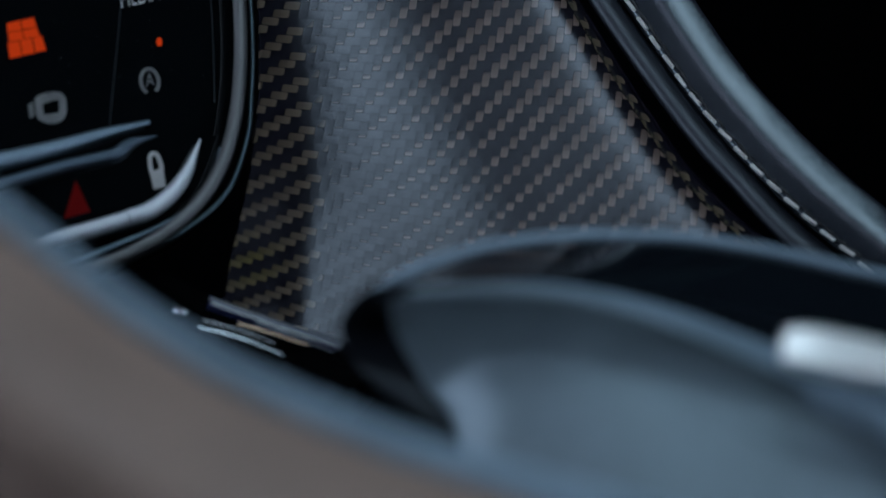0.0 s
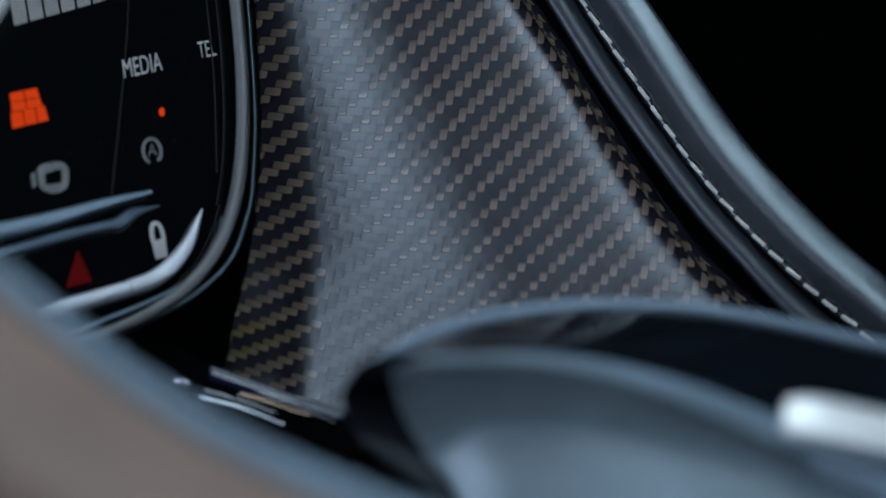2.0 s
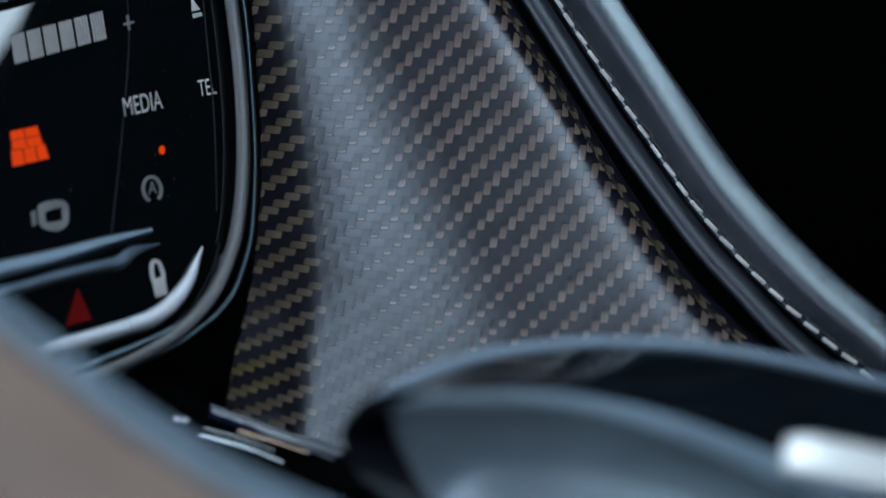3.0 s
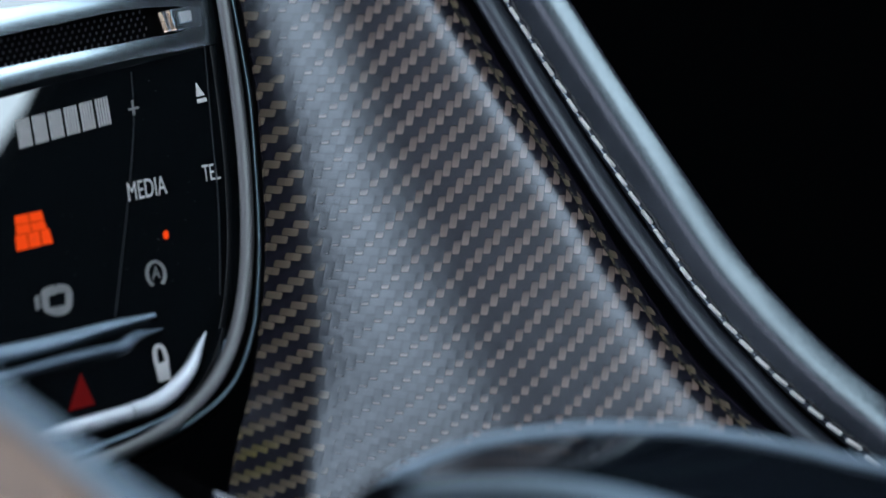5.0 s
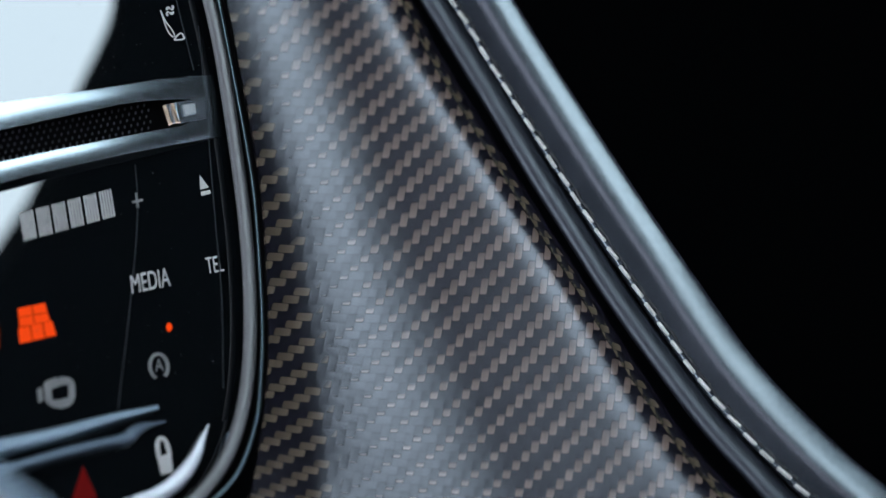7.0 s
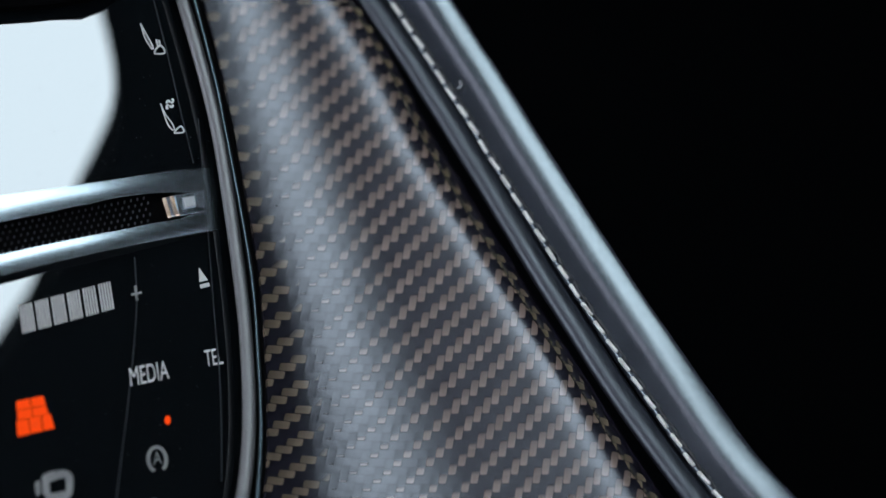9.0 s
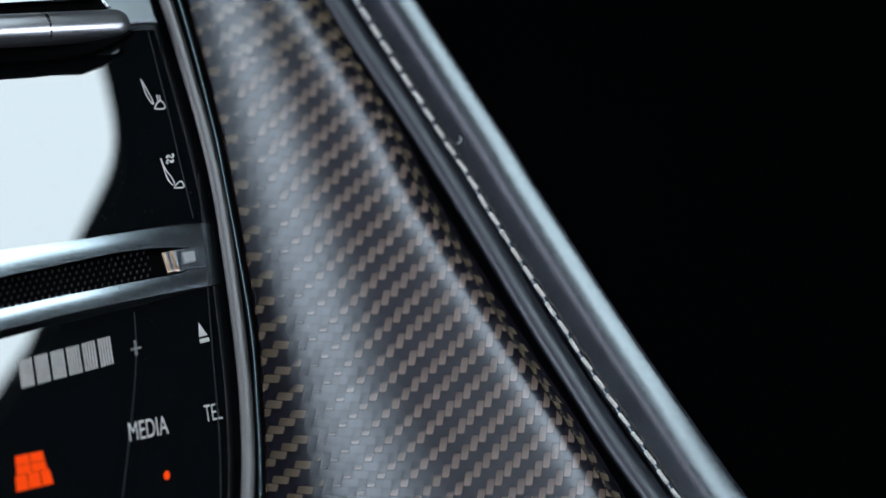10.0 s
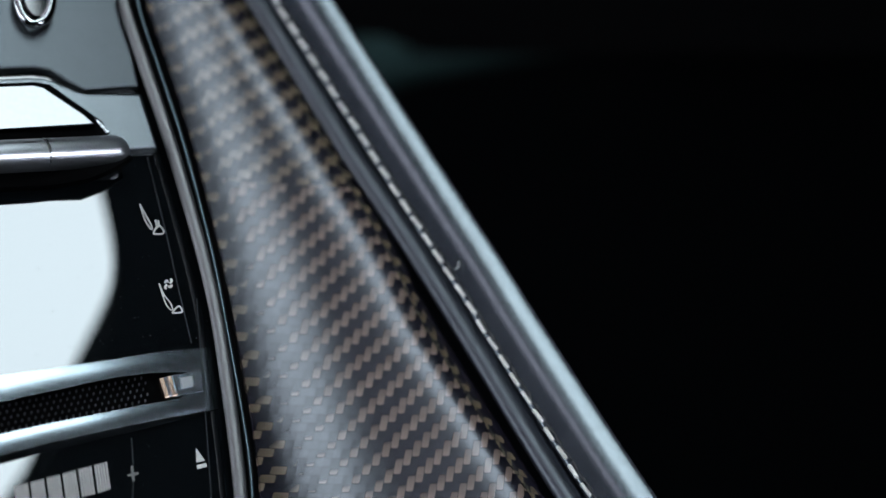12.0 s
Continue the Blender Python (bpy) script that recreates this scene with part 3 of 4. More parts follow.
# ---- leather edge of the console ----
BEAD = [(-56.1, 177.1, -57.7), (-52.7, 170.9, -55.8), (-29.3, 130.5, -42.7), (-22.8, 119.8, -39.1), (-6.9, 94.7, -30.5), (9.8, 66.3, -20.6), (25.1, 39.5, -11), (32.5, 27.2, -6.5), (46.8, 3.9, 2.4), (66.3, -23.8, 13.6), (78.5, -38, 19.9), (87.9, -48.4, 24.7), (98.5, -57.9, 29.5), (108.9, -66.5, 34)]
STITCH = [(-50.9, 176.1, -54), (-47.5, 169.9, -52.1), (-22.8, 128.4, -38.5), (-13.2, 112.4, -33.1), (-3.7, 96.6, -27.7), (5.9, 80.8, -22.1), (13.5, 67.5, -17.5), (27.5, 43.9, -8.9), (39.7, 23.9, -1.5), (51, 6.2, 5.4), (66.2, -16.8, 14.6), (78.4, -31.4, 21), (91.7, -44.9, 27.4), (104.8, -56.1, 33.1), (113.9, -64, 37.2)]
ROLL = [(-50.9, 176.1, -54), (-47.5, 169.9, -52.1), (-22.8, 128.4, -38.5), (-13.2, 112.4, -33.1), (-3.7, 96.6, -27.7), (5.9, 80.8, -22.1), (13.5, 67.5, -17.5), (27.5, 43.9, -8.9), (39.7, 23.9, -1.5), (51, 6.2, 5.4), (66.2, -16.8, 14.6), (78.4, -31.4, 21), (91.7, -44.9, 27.4), (104.8, -56.1, 33.1), (113.9, -64, 37.2)]
# an egg-shaped section that leans away from the stack
PIPE = [(a * math.cos(radians(24)) + b * math.sin(radians(24)), b * math.cos(radians(24)) - a * math.sin(radians(24))) for a, b in oval(3.5, 2.5, 22)]
edge = thing("leather_edging", "dark leather console edge with pale stitching beside the carbon trim", "leather edging")
link("piping", sweep(spline(BEAD, 90), PIPE), PIPING, edge, "smooth satin black piping")
# how steeply the padding climbs or falls on its way across, from the stitches to the outer lip
ROLL_SLOPES = [(0.0, 0.30), (4.8, 0.25), (6.0, 0.19), (7.5, 0.07), (8.3, 0.0), (9.4, -0.04), (10.8, -0.13), (12.0, -0.18), (13.4, -0.23), (14.5, -0.4)]


def roll_top(step=0.25):
    h, pts = -0.3, [(0.0, -0.3)]
    for (a, k0), (b, k1) in zip(ROLL_SLOPES, ROLL_SLOPES[1:]):
        n = max(round((b - a) / step), 1)
        for q in range(n):
            f = (q + 0.5) / n
            h += (k0 + (k1 - k0) * f * f * (3 - 2 * f)) * (b - a) / n
            pts.append((a + (b - a) * (q + 1) / n, h))
    return pts


ROLL_TOP = roll_top()
LIP = ROLL_TOP[-1][1]
ROLL_SHAPE = [(-1.2, -4.0), (-0.5, -0.8)] + ROLL_TOP + [(14.72, LIP - 0.2), (14.8, LIP - 0.6), (14.75, LIP - 2), (14.5, -6.5), (13.6, -10.0), (6.0, -10.0), (0.0, -8.0)]
link("leather_roll", sweep(spline(ROLL, 110), ROLL_SHAPE, twist=lambda f: -0.10 * min(max((f - 0.64) / 0.28, 0.0), 1.0)), HIDE, edge, "padded dark grained leather roll", sharp=60)


def stitches():
    path = spline(STITCH, 1200)
    gap = 5.93
    a, b = Vector((0, 0, 0)), Vector((0, 4.6, 0))
    bm = capsule_bar(a, b, 0.54, n=10, steps=4, squash=0.85)
    me = bpy.data.meshes.new("stitch")
    bmesh.ops.recalc_face_normals(bm, faces=bm.faces)
    bm.to_mesh(me)
    bm.free()
    me.shade_smooth()
    me.materials.append(THREAD)
    run, last = 0.0, -99.0
    for i in range(len(path) - 1):
        run += (path[i + 1] - path[i]).length
        if run - last < gap:
            continue
        last = run
        p, t, side, out = frames_on(path[max(i - 1, 0):i + 3])[1]
        t = (t + side * random.uniform(-0.05, 0.05) + side * 0.06 - out * 0.05).normalized()
        s2 = t.cross(out).normalized()
        m = Matrix((s2, t, s2.cross(t))).transposed().to_4x4()
        m.translation = p + out * 0.42 + side * random.uniform(-0.1, 0.1)
        ob = new("stitch", me)
        ob.parent = edge
        ob.matrix_basis = BASE @ m


stitches()


def pucker():
    """The gathered, twisted seam that lies beside the thread."""
    bm = bmesh.new()
    rows = frames_on(spline(STITCH, 420))
    rings = []
    for i, (p, t, side, out) in enumerate(rows):
        w = 0.34 + 0.10 * math.sin(i * 1.15) + random.uniform(-0.1, 0.1)
        c = p + side * (1.3 + 0.14 * math.sin(i * 0.57) + random.uniform(-0.12, 0.12)) + out * random.uniform(-0.1, 0.15)
        rings.append([bm.verts.new(c + side * w * math.cos(a) + out * w * math.sin(a)) for a in (k * math.pi / 3 + i * 0.35 for k in range(6))])
    for r, q in zip(rings, rings[1:]):
        for j in range(6):
            bm.faces.new((r[j], r[(j + 1) % 6], q[(j + 1) % 6], q[j]))
    return bm


link("gathered_seam", pucker(), PLASTIC, edge, "twisted dark seam beside the stitches")

# ---- centre stack ----
stack = thing("centre_stack", "gloss black touch panel in a double chrome frame on the console", "centre console")
PANEL = [(-98, 167, -23.2), (-84.5, 161.7, -26.7), (-74.4, 127.8, -20.2), (-65.2, 96.1, -14.2), (-60.2, 77.8, -10.5), (-53.7, 38.9, -1.3), (-51.3, 15.2, 5), (-50.5, -8.6, 11.8), (-51.5, -23, 16.6), (-54.4, -34.3, 21.1), (-60.3, -43.3, 26), (-70.9, -51.2, 32.4), (-82.7, -56.2, 38.4), (-114.4, -66.3, 53.5), (-127.8, 163.7, -10.9)]
link("glass_panel", slab(PANEL, 3.0), PANEL_GLASS, stack, "gloss black glass touch panel")
BEZEL = [(-89.8, 166.2, -20.2), (-86.9, 156.5, -18.3), (-75.1, 124.5, -13.1), (-65.7, 94.4, -7.5), (-60.8, 77, -4.1), (-54, 38.5, 5), (-50.8, 15, 11), (-49.8, -4.2, 16.4), (-49.9, -15.7, 20), (-52.8, -31.6, 26), (-59, -43.1, 31.9), (-69.5, -51.1, 38.3), (-81.7, -56.3, 44.6), (-98.3, -61.4, 52.5), (-113.1, -65.5, 59.5)]
RIM = [(-86.2, 166.9, -22.8), (-83.4, 157.2, -20.8), (-72, 125, -15.4), (-63.2, 94.8, -9.6), (-59, 77.2, -5.8), (-51.1, 38.6, 2.9), (-48.4, 15.1, 9), (-47.1, -3.2, 14.1), (-47.3, -17.2, 18.4), (-48.2, -26.4, 21.6), (-52.7, -39.1, 27.1), (-62.5, -48.2, 33.7), (-74.1, -54.3, 40), (-81.8, -57.8, 44), (-98.4, -63, 51.9), (-113.2, -67.3, 58.9)]
INNER = [(-54.7, -28.5, 22.1), (-55.7, -33, 23.8), (-58.8, -39.9, 27.1), (-68.1, -47, 32.8), (-87, -54.5, 42.2), (-99.1, -58, 47.9), (-114.1, -62, 54.9)]
link("bezel", sweep(smooth(spline(BEZEL, 160), 9), oval(1.75, 1.2, 24)), BEZEL_METAL, stack, "rounded satin chrome frame bar")
link("outer_rim", sweep(spline(RIM, 120), oval(0.6, 0.7, 12)), RIM_METAL, stack, "thin outer chrome line")
link("bezel_channel", sweep(spline(BEZEL, 120), [(-2.1, -4.5), (-2.1, -1.8), (3.4, -1.8), (3.6, -8), (0, -9)]), LINING, stack, "black channel under the chrome frame")
link("inner_rim", sweep(spline(INNER, 80), oval(0.7, 0.8, 10)), BLADE, stack, "slim dark inner frame line")
link("panel_joint", sweep(spline([(-66.2, 79, -8.4), (-62.9, 50.8, -1.2), (-60.2, 26.7, 5.1), (-57.9, 6, 10.4), (-56.7, -17.2, 17)], 30), oval(0.16, 0.2, 8)), HAIRLINE, stack, "hairline joint in the glass")
link("panel_joint", sweep(spline([(-80.7, 40.5, 8.5), (-79.7, 31.1, 11), (-79.6, 20.5, 14.2), (-80.4, 3, 19.7), (-82.1, -22.5, 28.1)], 30), oval(0.14, 0.1, 8)), HAIRLINE, stack, "hairline joint in the glass")
link("panel_joint", sweep(spline([(-81.1, 119.1, -14.9), (-78.4, 109.4, -13), (-74.4, 94.9, -10.1), (-71.2, 82.2, -7.5), (-69.1, 74.4, -6), (-67, 66.6, -4.4)], 20), oval(0.16, 0.2, 8)), HAIRLINE, stack, "hairline joint in the glass")

# slot bar
OUT = [(-123.6, 52.8, 23.1), (-113.1, 55.5, 18.3), (-99.6, 58.1, 12.4), (-86, 60.9, 6.3), (-74.8, 63.5, 1.3), (-66.3, 65, -2.3), (-62.1, 65.3, -4), (-61.3, 62.2, -3.4), (-60.1, 55.4, -1.8), (-59.1, 48.8, -0.2), (-65, 47.4, 2.5), (-75.5, 44.8, 7.3), (-85.2, 42.3, 11.7), (-98.7, 38.7, 17.9), (-111.9, 34.7, 24.2), (-122.3, 32, 28.9)]
INN = [(-123.2, 46, 25), (-112.7, 48.6, 20.3), (-99.4, 52.1, 14.1), (-85.7, 55.9, 7.8), (-77.4, 57.5, 4.1), (-71.8, 58.1, 1.8), (-65.4, 58.4, -0.7), (-64.8, 57.6, -0.7), (-64.3, 55.8, -0.3), (-64.2, 53.7, 0.3), (-69.8, 50.9, 3.3), (-75.7, 49.6, 5.9), (-85.4, 47.1, 10.3), (-99, 43.7, 16.5), (-112.2, 40.1, 22.7), (-122.6, 37.3, 27.5)]


def refine(outline):
    dense = []
    for a, b in zip(outline, outline[1:] + outline[:1]):
        dense += [Vector(a).lerp(Vector(b), k / 4) for k in range(4)]
    return dense


slot = link("slot_bar", ring(refine(OUT), refine(INN), [(0.14, -1.6), (0.0, 1.9), (0.2, 2.08), (0.5, 2.2), (0.8, 2.12), (1.0, 1.95), (0.9, -2.0)], -91.0), ALLOY, stack, "satin alloy bar round a narrow slot", sharp=50)
link("slot_floor", slab([(-123.6, 47.4, 22.9), (-113.1, 49.5, 18.3), (-86, 56.7, 5.8), (-72, 58.8, -0.1), (-64.6, 58.7, -2.9), (-64.1, 53.5, -1.5), (-71.7, 49.9, 2.4), (-85.6, 46.8, 8.7), (-112.6, 39.8, 21), (-123, 36.9, 25.8)], 1.0), LINING, slot, "dark slot floor")


def knurl():
    o, r, d = Vector((-115.6, 47.3, 20.2)), Vector((-77.6, 57.3, 2.7)), Vector((-114.1, 40.3, 21.7))
    bm = bmesh.new()
    for j in range(5):
        for i in range(24):
            f = (i + 0.5 * (j % 2)) / 24
            c = o + (r - o) * f + (d - o) * (j / 4.6 + 0.06)
            a = 0.27
            base = [bm.verts.new(c + Vector(q)) for q in ((-a, -a * 0.3, 0), (0, -a * 2.0, 0), (a, a * 0.3, 0), (0, a * 2.0, 0))]
            tip = bm.verts.new(c + Vector((0, 0, 0.55)))
            for k in range(4):
                bm.faces.new((base[k], base[(k + 1) % 4], tip))
    return bm


tagged(link("knurling", knurl(), KNOB, slot, "rows of fine knurled points", sharp=10), kind="stuff")
for pts, mat, words_ in (([(-74.3, 56.3, 3.9), (-73.4, 56.6, 3.5), (-71.5, 51.5, 4.3), (-72.5, 51.1, 4.8)], COPPER, "coppery clip rib"),
                         ([(-73.4, 56.7, 3.1), (-72.3, 57, 2.5), (-70.6, 51.9, 3.4), (-71.5, 51.6, 3.9)], DARK_CHROME, "dark contact strip"),
                         ([(-72.2, 57, 3.1), (-71.5, 57.2, 2.8), (-69.6, 52, 3.6), (-70.5, 51.7, 4.1)], COPPER, "coppery clip rib")):
    link("slot_clip", slab(pts, 2.0, 0.1), mat, slot, words_)
link("slot_button", slab([(-68.9, 56.7, 2.9), (-66.0, 57.3, 1.3), (-65.5, 54.7, 1.7), (-68.2, 53.9, 3.3)], 2.0, 0.12), SLOT_BUTTON, slot, "small square chrome button")
link("button_surround", slab([(-71.2, 57.3, 3.0), (-63.6, 59.0, -1.0), (-63.2, 53.3, -0.5), (-69.8, 51.6, 3.3)], 2.4, 0.2), ALLOY, slot, "satin button surround")

# blades at the foot of the panel
def blade(name, pts, wide, thick, sizes, mat, words_, n=50):
    def size(f):
        k = f * (len(sizes) - 1)
        i = min(int(k), len(sizes) - 2)
        return sizes[i] + (sizes[i + 1] - sizes[i]) * (k - i)
    return link(name, sweep(spline(pts, n), oval(wide, thick, 14), size), mat, stack, words_)


blade("chrome_blade", [(-116.9, -33, 47.7), (-108.1, -31, 43.7), (-95.3, -28, 37.9), (-82.3, -24.2, 31.8), (-72.1, -21.7, 27.2)], 2.3, 1.8, [1.1, 1.0, 0.85, 0.6, 0.25], BLADE, "tapering chrome blade")
blade("chrome_blade", [(-115.5, -38.4, 48.2), (-104.1, -35.5, 43), (-92.6, -32.3, 37.7), (-81, -29.7, 32.5)], 1.6, 1.6, [1.1, 1.0, 1.0, 0.95], DARK_BLADE, "slim darker chrome blade")
blade("blade_sleeve", [(-81.3, -30, 32.3), (-79.2, -29.2, 31.3), (-77.7, -27.7, 30.3), (-75.6, -26.5, 29.1), (-70.2, -25.2, 26.7)], 1.7, 1.4, [1.0, 1.1, 0.8, 0.35, 0.1], DARK_BLADE, "dark sleeve at the blade's end", 20)
blade("curved_blade", [(-99.2, -51.2, 47.5), (-92.8, -49.4, 44.6), (-85.1, -47.5, 41), (-76.6, -45.1, 37.1)], 1.9, 1.5, [0.7, 1.0, 1.05, 1.0], WHITE_METAL, "bright curved chrome blade", 30)
blade("curved_blade", [(-76.4, -45, 36.9), (-71.4, -43.3, 34.5), (-66.8, -40, 31.8), (-62.9, -34.7, 28.7), (-61, -29.7, 26.4), (-59.7, -26.1, 24.8)], 2.0, 1.5, [1.0, 1.05, 1.05, 0.9, 0.55, 0.1], WHITE_METAL, "bright curved chrome blade")
link("switch_plate", slab([(-100.5, -38.7, 40.3), (-88.9, -34.9, 34.8), (-74.3, -31.8, 28.3), (-66.2, -28.4, 24.2), (-55.3, -25.1, 19.1), (-55.7, -32.1, 21.3), (-60.1, -40, 25.4), (-69.7, -45.7, 30.8), (-88, -52.9, 39.9), (-114.7, -59.6, 52), (-115.7, -42.4, 47.2)], 1.0), GLASS, stack, "gloss black lower switch plate")


# printed marks
def mark(name, pts, mat, words_, lift=0.12):
    return link(name, slab(pts, lift), mat, stack, words_)


for text, o, r, u in (("MEDIA", (-79.9, 6.9, 18.5), (-70.6, 9, 14.3), (-80.7, 11.6, 17.4)),
                      ("TEL", (-61.7, 12.1, 10), (-57.4, 12.9, 8.1), (-62.4, 16.3, 9))):
    link("touch_label", words(text, o, r, u), PRINT, stack, "pale printed word")
mark("eject_mark", [(-64.5, 38.2, 3.2), (-62.1, 34.9, 3.3), (-64.2, 34.3, 4.3)], PRINT, "pale eject triangle")
mark("eject_mark", [(-64.1, 33.7, 4.4), (-61.8, 34.3, 3.3), (-61.5, 33.3, 3.5), (-63.8, 32.6, 4.6)], PRINT, "pale eject bar")
mark("plus_mark", [(-80.4, 33, 10.8), (-79.8, 33.2, 10.5), (-79.2, 29.2, 11.5), (-79.8, 29, 11.7)], PRINT_DIM, "grey plus sign")
mark("plus_mark", [(-81.1, 30.9, 11.7), (-78.5, 31.6, 10.5), (-78.3, 31, 10.7), (-80.9, 30.3, 11.8)], PRINT_DIM, "grey plus sign")


def volume_bars():
    o, r, d = Vector((-107.9, 27.2, 23)), Vector((-89.3, 33.1, 14.1)), Vector((-106.4, 19.5, 24.7))
    w, down = (r - o) / 5, d - o
    for i in range(6):
        bm = bmesh.new()
        for k in range(5):
            a = o + w * i + w * 0.17 * k
            q = [a, a + w * 0.1, a + w * 0.1 + down * 0.93, a + down * 0.93]
            f = [bm.verts.new(p) for p in q]
            b = [bm.verts.new(p - Vector((0, 0, 0.1))) for p in q]
            bm.faces.new(f)
            for e2 in range(4):
                bm.faces.new((f[e2], b[e2], b[(e2 + 1) % 4], f[(e2 + 1) % 4]))
        link("volume_bar", bm, PRINT, stack, "striped pale volume bar")


volume_bars()


def outline(name, pts, half, mat, words_, closed=False, n=40, lift=0.85):
    p = spline(list(pts) + ([pts[0]] if closed else []), n)
    return link(name, sweep(p, [(-half, 0.06), (half, 0.06), (half, -0.06), (-half, -0.06)]), mat, stack, words_)


def loop_points(c, a, b, start, end, n=14):
    """Points on an ellipse about c with the half axes a and b, between two angles."""
    c, a, b = Vector(c), Vector(a) - Vector(c), Vector(b) - Vector(c)
    return [c + a * math.cos(radians(start + (end - start) * k / n)) + b * math.sin(radians(start + (end - start) * k / n)) for k in range(n + 1)]


outline("stop_start_mark", loop_points((-72.7, -11.6, 21.3), (-70.6, -11.2, 20.4), (-73.3, -8.5, 20.6), -60, 240), 0.45, PRINT_DIM, "grey ringed letter mark")
link("stop_start_mark", words("A", (-73.5, -13, 22.1), (-71.5, -12.6, 21.2), (-73.9, -9.8, 21.2)), PRINT_DIM, stack, "grey ringed letter mark")
outline("car_mark", [Vector(q) for q in [(-96.4, -15.2, 31.4), (-94, -15.4, 30.6), (-93.5, -17.6, 31), (-93.8, -19.9, 31.8), (-95.9, -20.7, 32.9), (-98.3, -20.6, 33.7), (-98.9, -18.7, 33.4), (-98.8, -16.2, 32.6)]], 1.2, PRINT_MID, "grey car outline mark", closed=True)
mark("car_mark", [(-101.4, -17.1, 33.8), (-100.2, -16.4, 33.2), (-99.8, -19.9, 34), (-100.8, -20.5, 34.6)], PRINT_DIM, "grey beam mark")
for pts in ([(-107, 3, 30), (-103.9, 3.8, 28.6), (-103.3, 1.4, 29.1), (-106.7, 0.8, 30.5)], [(-103.7, 3.8, 28.5), (-100.7, 4.5, 27.1), (-99.9, 2.1, 27.6), (-103.2, 1.5, 29)], [(-106.6, 0.7, 30.5), (-103.3, 1.3, 29.1), (-102.8, -1, 29.6), (-106.3, -1.6, 31.1)], [(-103.2, 1.3, 29), (-99.9, 2, 27.6), (-99.1, -0.1, 27.9), (-102.7, -0.9, 29.5)],
            [(-106.6, -1.8, 31.3), (-103.9, -1.3, 30.1), (-103.1, -5.1, 30.9), (-106, -5.8, 32.2)], [(-103.7, -1.2, 30), (-101, -0.6, 28.8), (-100.2, -4.4, 29.6), (-103, -5, 30.9)], [(-100.8, -0.6, 28.7), (-98.7, 0, 27.8), (-97.5, -3.7, 28.4), (-100, -4.3, 29.5)], [(-113.3, -2, 33.9), (-111.2, -1.3, 32.9), (-110.7, -6.9, 34.4), (-112.5, -7.3, 35.2)]):
    mid = sum((Vector(q) for q in pts), Vector()) / len(pts)
    mark("traction_lamp", [mid + (Vector(q) - mid) * 0.98 for q in pts], ORANGE, "lit orange traction symbol")
link("indicator_lamp", slab(loop_points((-70.6, -1.7, 17.6), (-69.9, -1.5, 17.3), (-70.8, -0.6, 17.3), 0, 342, 18), 0.15), ORANGE, stack, "small lit orange indicator")
mark("lock_mark", [(-72.1, -34.2, 28.4), (-68.9, -33.1, 26.9), (-68.1, -37.9, 28), (-71, -38.6, 29.3)], PRINT, "pale padlock body")
outline("lock_mark", [Vector(q) for q in [(-71.7, -34.4, 28.3), (-72.2, -31.4, 27.6), (-71.8, -29.7, 26.9), (-70.5, -30, 26.5), (-69.6, -32, 26.8), (-69.2, -33.5, 27.1)]], 0.55, PRINT, "pale padlock shackle")
mark("hazard_lamp", [(-89.6, -35.8, 35.5), (-85.9, -43.5, 36.4), (-92, -45, 39.2)], RED, "dim red hazard triangle")
SEAT_LINES = [
    ([(-82.3, 105.2, -10.3), (-80.2, 101.4, -9.9), (-79, 99.2, -9.7), (-78.6, 97.9, -9.5), (-79.2, 98.4, -9.4), (-80.8, 100.9, -9.6), (-82.3, 105.2, -10.3)], 0.17),
    ([(-78.3, 96.8, -9.3), (-78, 98.1, -9.8), (-76.9, 99.2, -10.5), (-75.8, 98.1, -10.6), (-75.9, 97, -10.2), (-78.3, 96.8, -9.3)], 0.2),
    ([(-78, 100.9, -10.6), (-77.5, 99, -10.2)], 0.2),
    ([(-77.3, 100.8, -10.9), (-76.9, 99, -10.5)], 0.2),
    ([(-76.1, 82.8, -5.9), (-74.7, 79.8, -5.5), (-73.1, 77.7, -5.5), (-72.2, 75.8, -5.3), (-72.6, 75.5, -5), (-74.1, 77.3, -5), (-76.1, 82.8, -5.9)], 0.17),
    ([(-72.3, 74.7, -4.9), (-71.6, 75.9, -5.5), (-70.6, 76.7, -6.1), (-69.9, 75.8, -6.1), (-70, 75, -5.8), (-72.3, 74.7, -4.9)], 0.2),
]
for pts, half in SEAT_LINES:
    outline("seat_mark", [Vector(q) for q in pts], half, PRINT, "pale seat symbol line", n=24)
# a small four-bladed fan over the lower seat
for k in range(4):
    w = radians(90 * k + 20)
    hub, ex, ey = Vector((-73.7, 82.8, -6.7)), Vector((0.9, 0.2, -0.4)), Vector((0.1, 1.0, -0.25))
    blade_ = [hub + ex * r * math.cos(w + q) + ey * r * 1.25 * math.sin(w + q) for r, q in ((0.35, 0.0), (0.8, 0.1), (1.15, 0.5), (1.0, 0.95))]
    outline("seat_mark", blade_, 0.27, PRINT, "pale fan symbol blade", n=10)


def dust():
    """Fine specks lying on the glass."""
    o, r, d = Vector((-108.3, 115.4, -3.4)), Vector((-65.3, 118.7, -20.8)), Vector((-101.6, -16.7, 33.9))
    bm = bmesh.new()
    for k in range(110):
        c = o + (r - o) * random.random() + (d - o) * random.random()
        a = random.uniform(0.05, 0.13)
        q = [bm.verts.new(c + Vector((a * math.cos(w), a * math.sin(w), 0))) for w in (0.3, 1.6, 2.9, 4.3, 5.4)]
        bm.faces.new(q)
    return bm


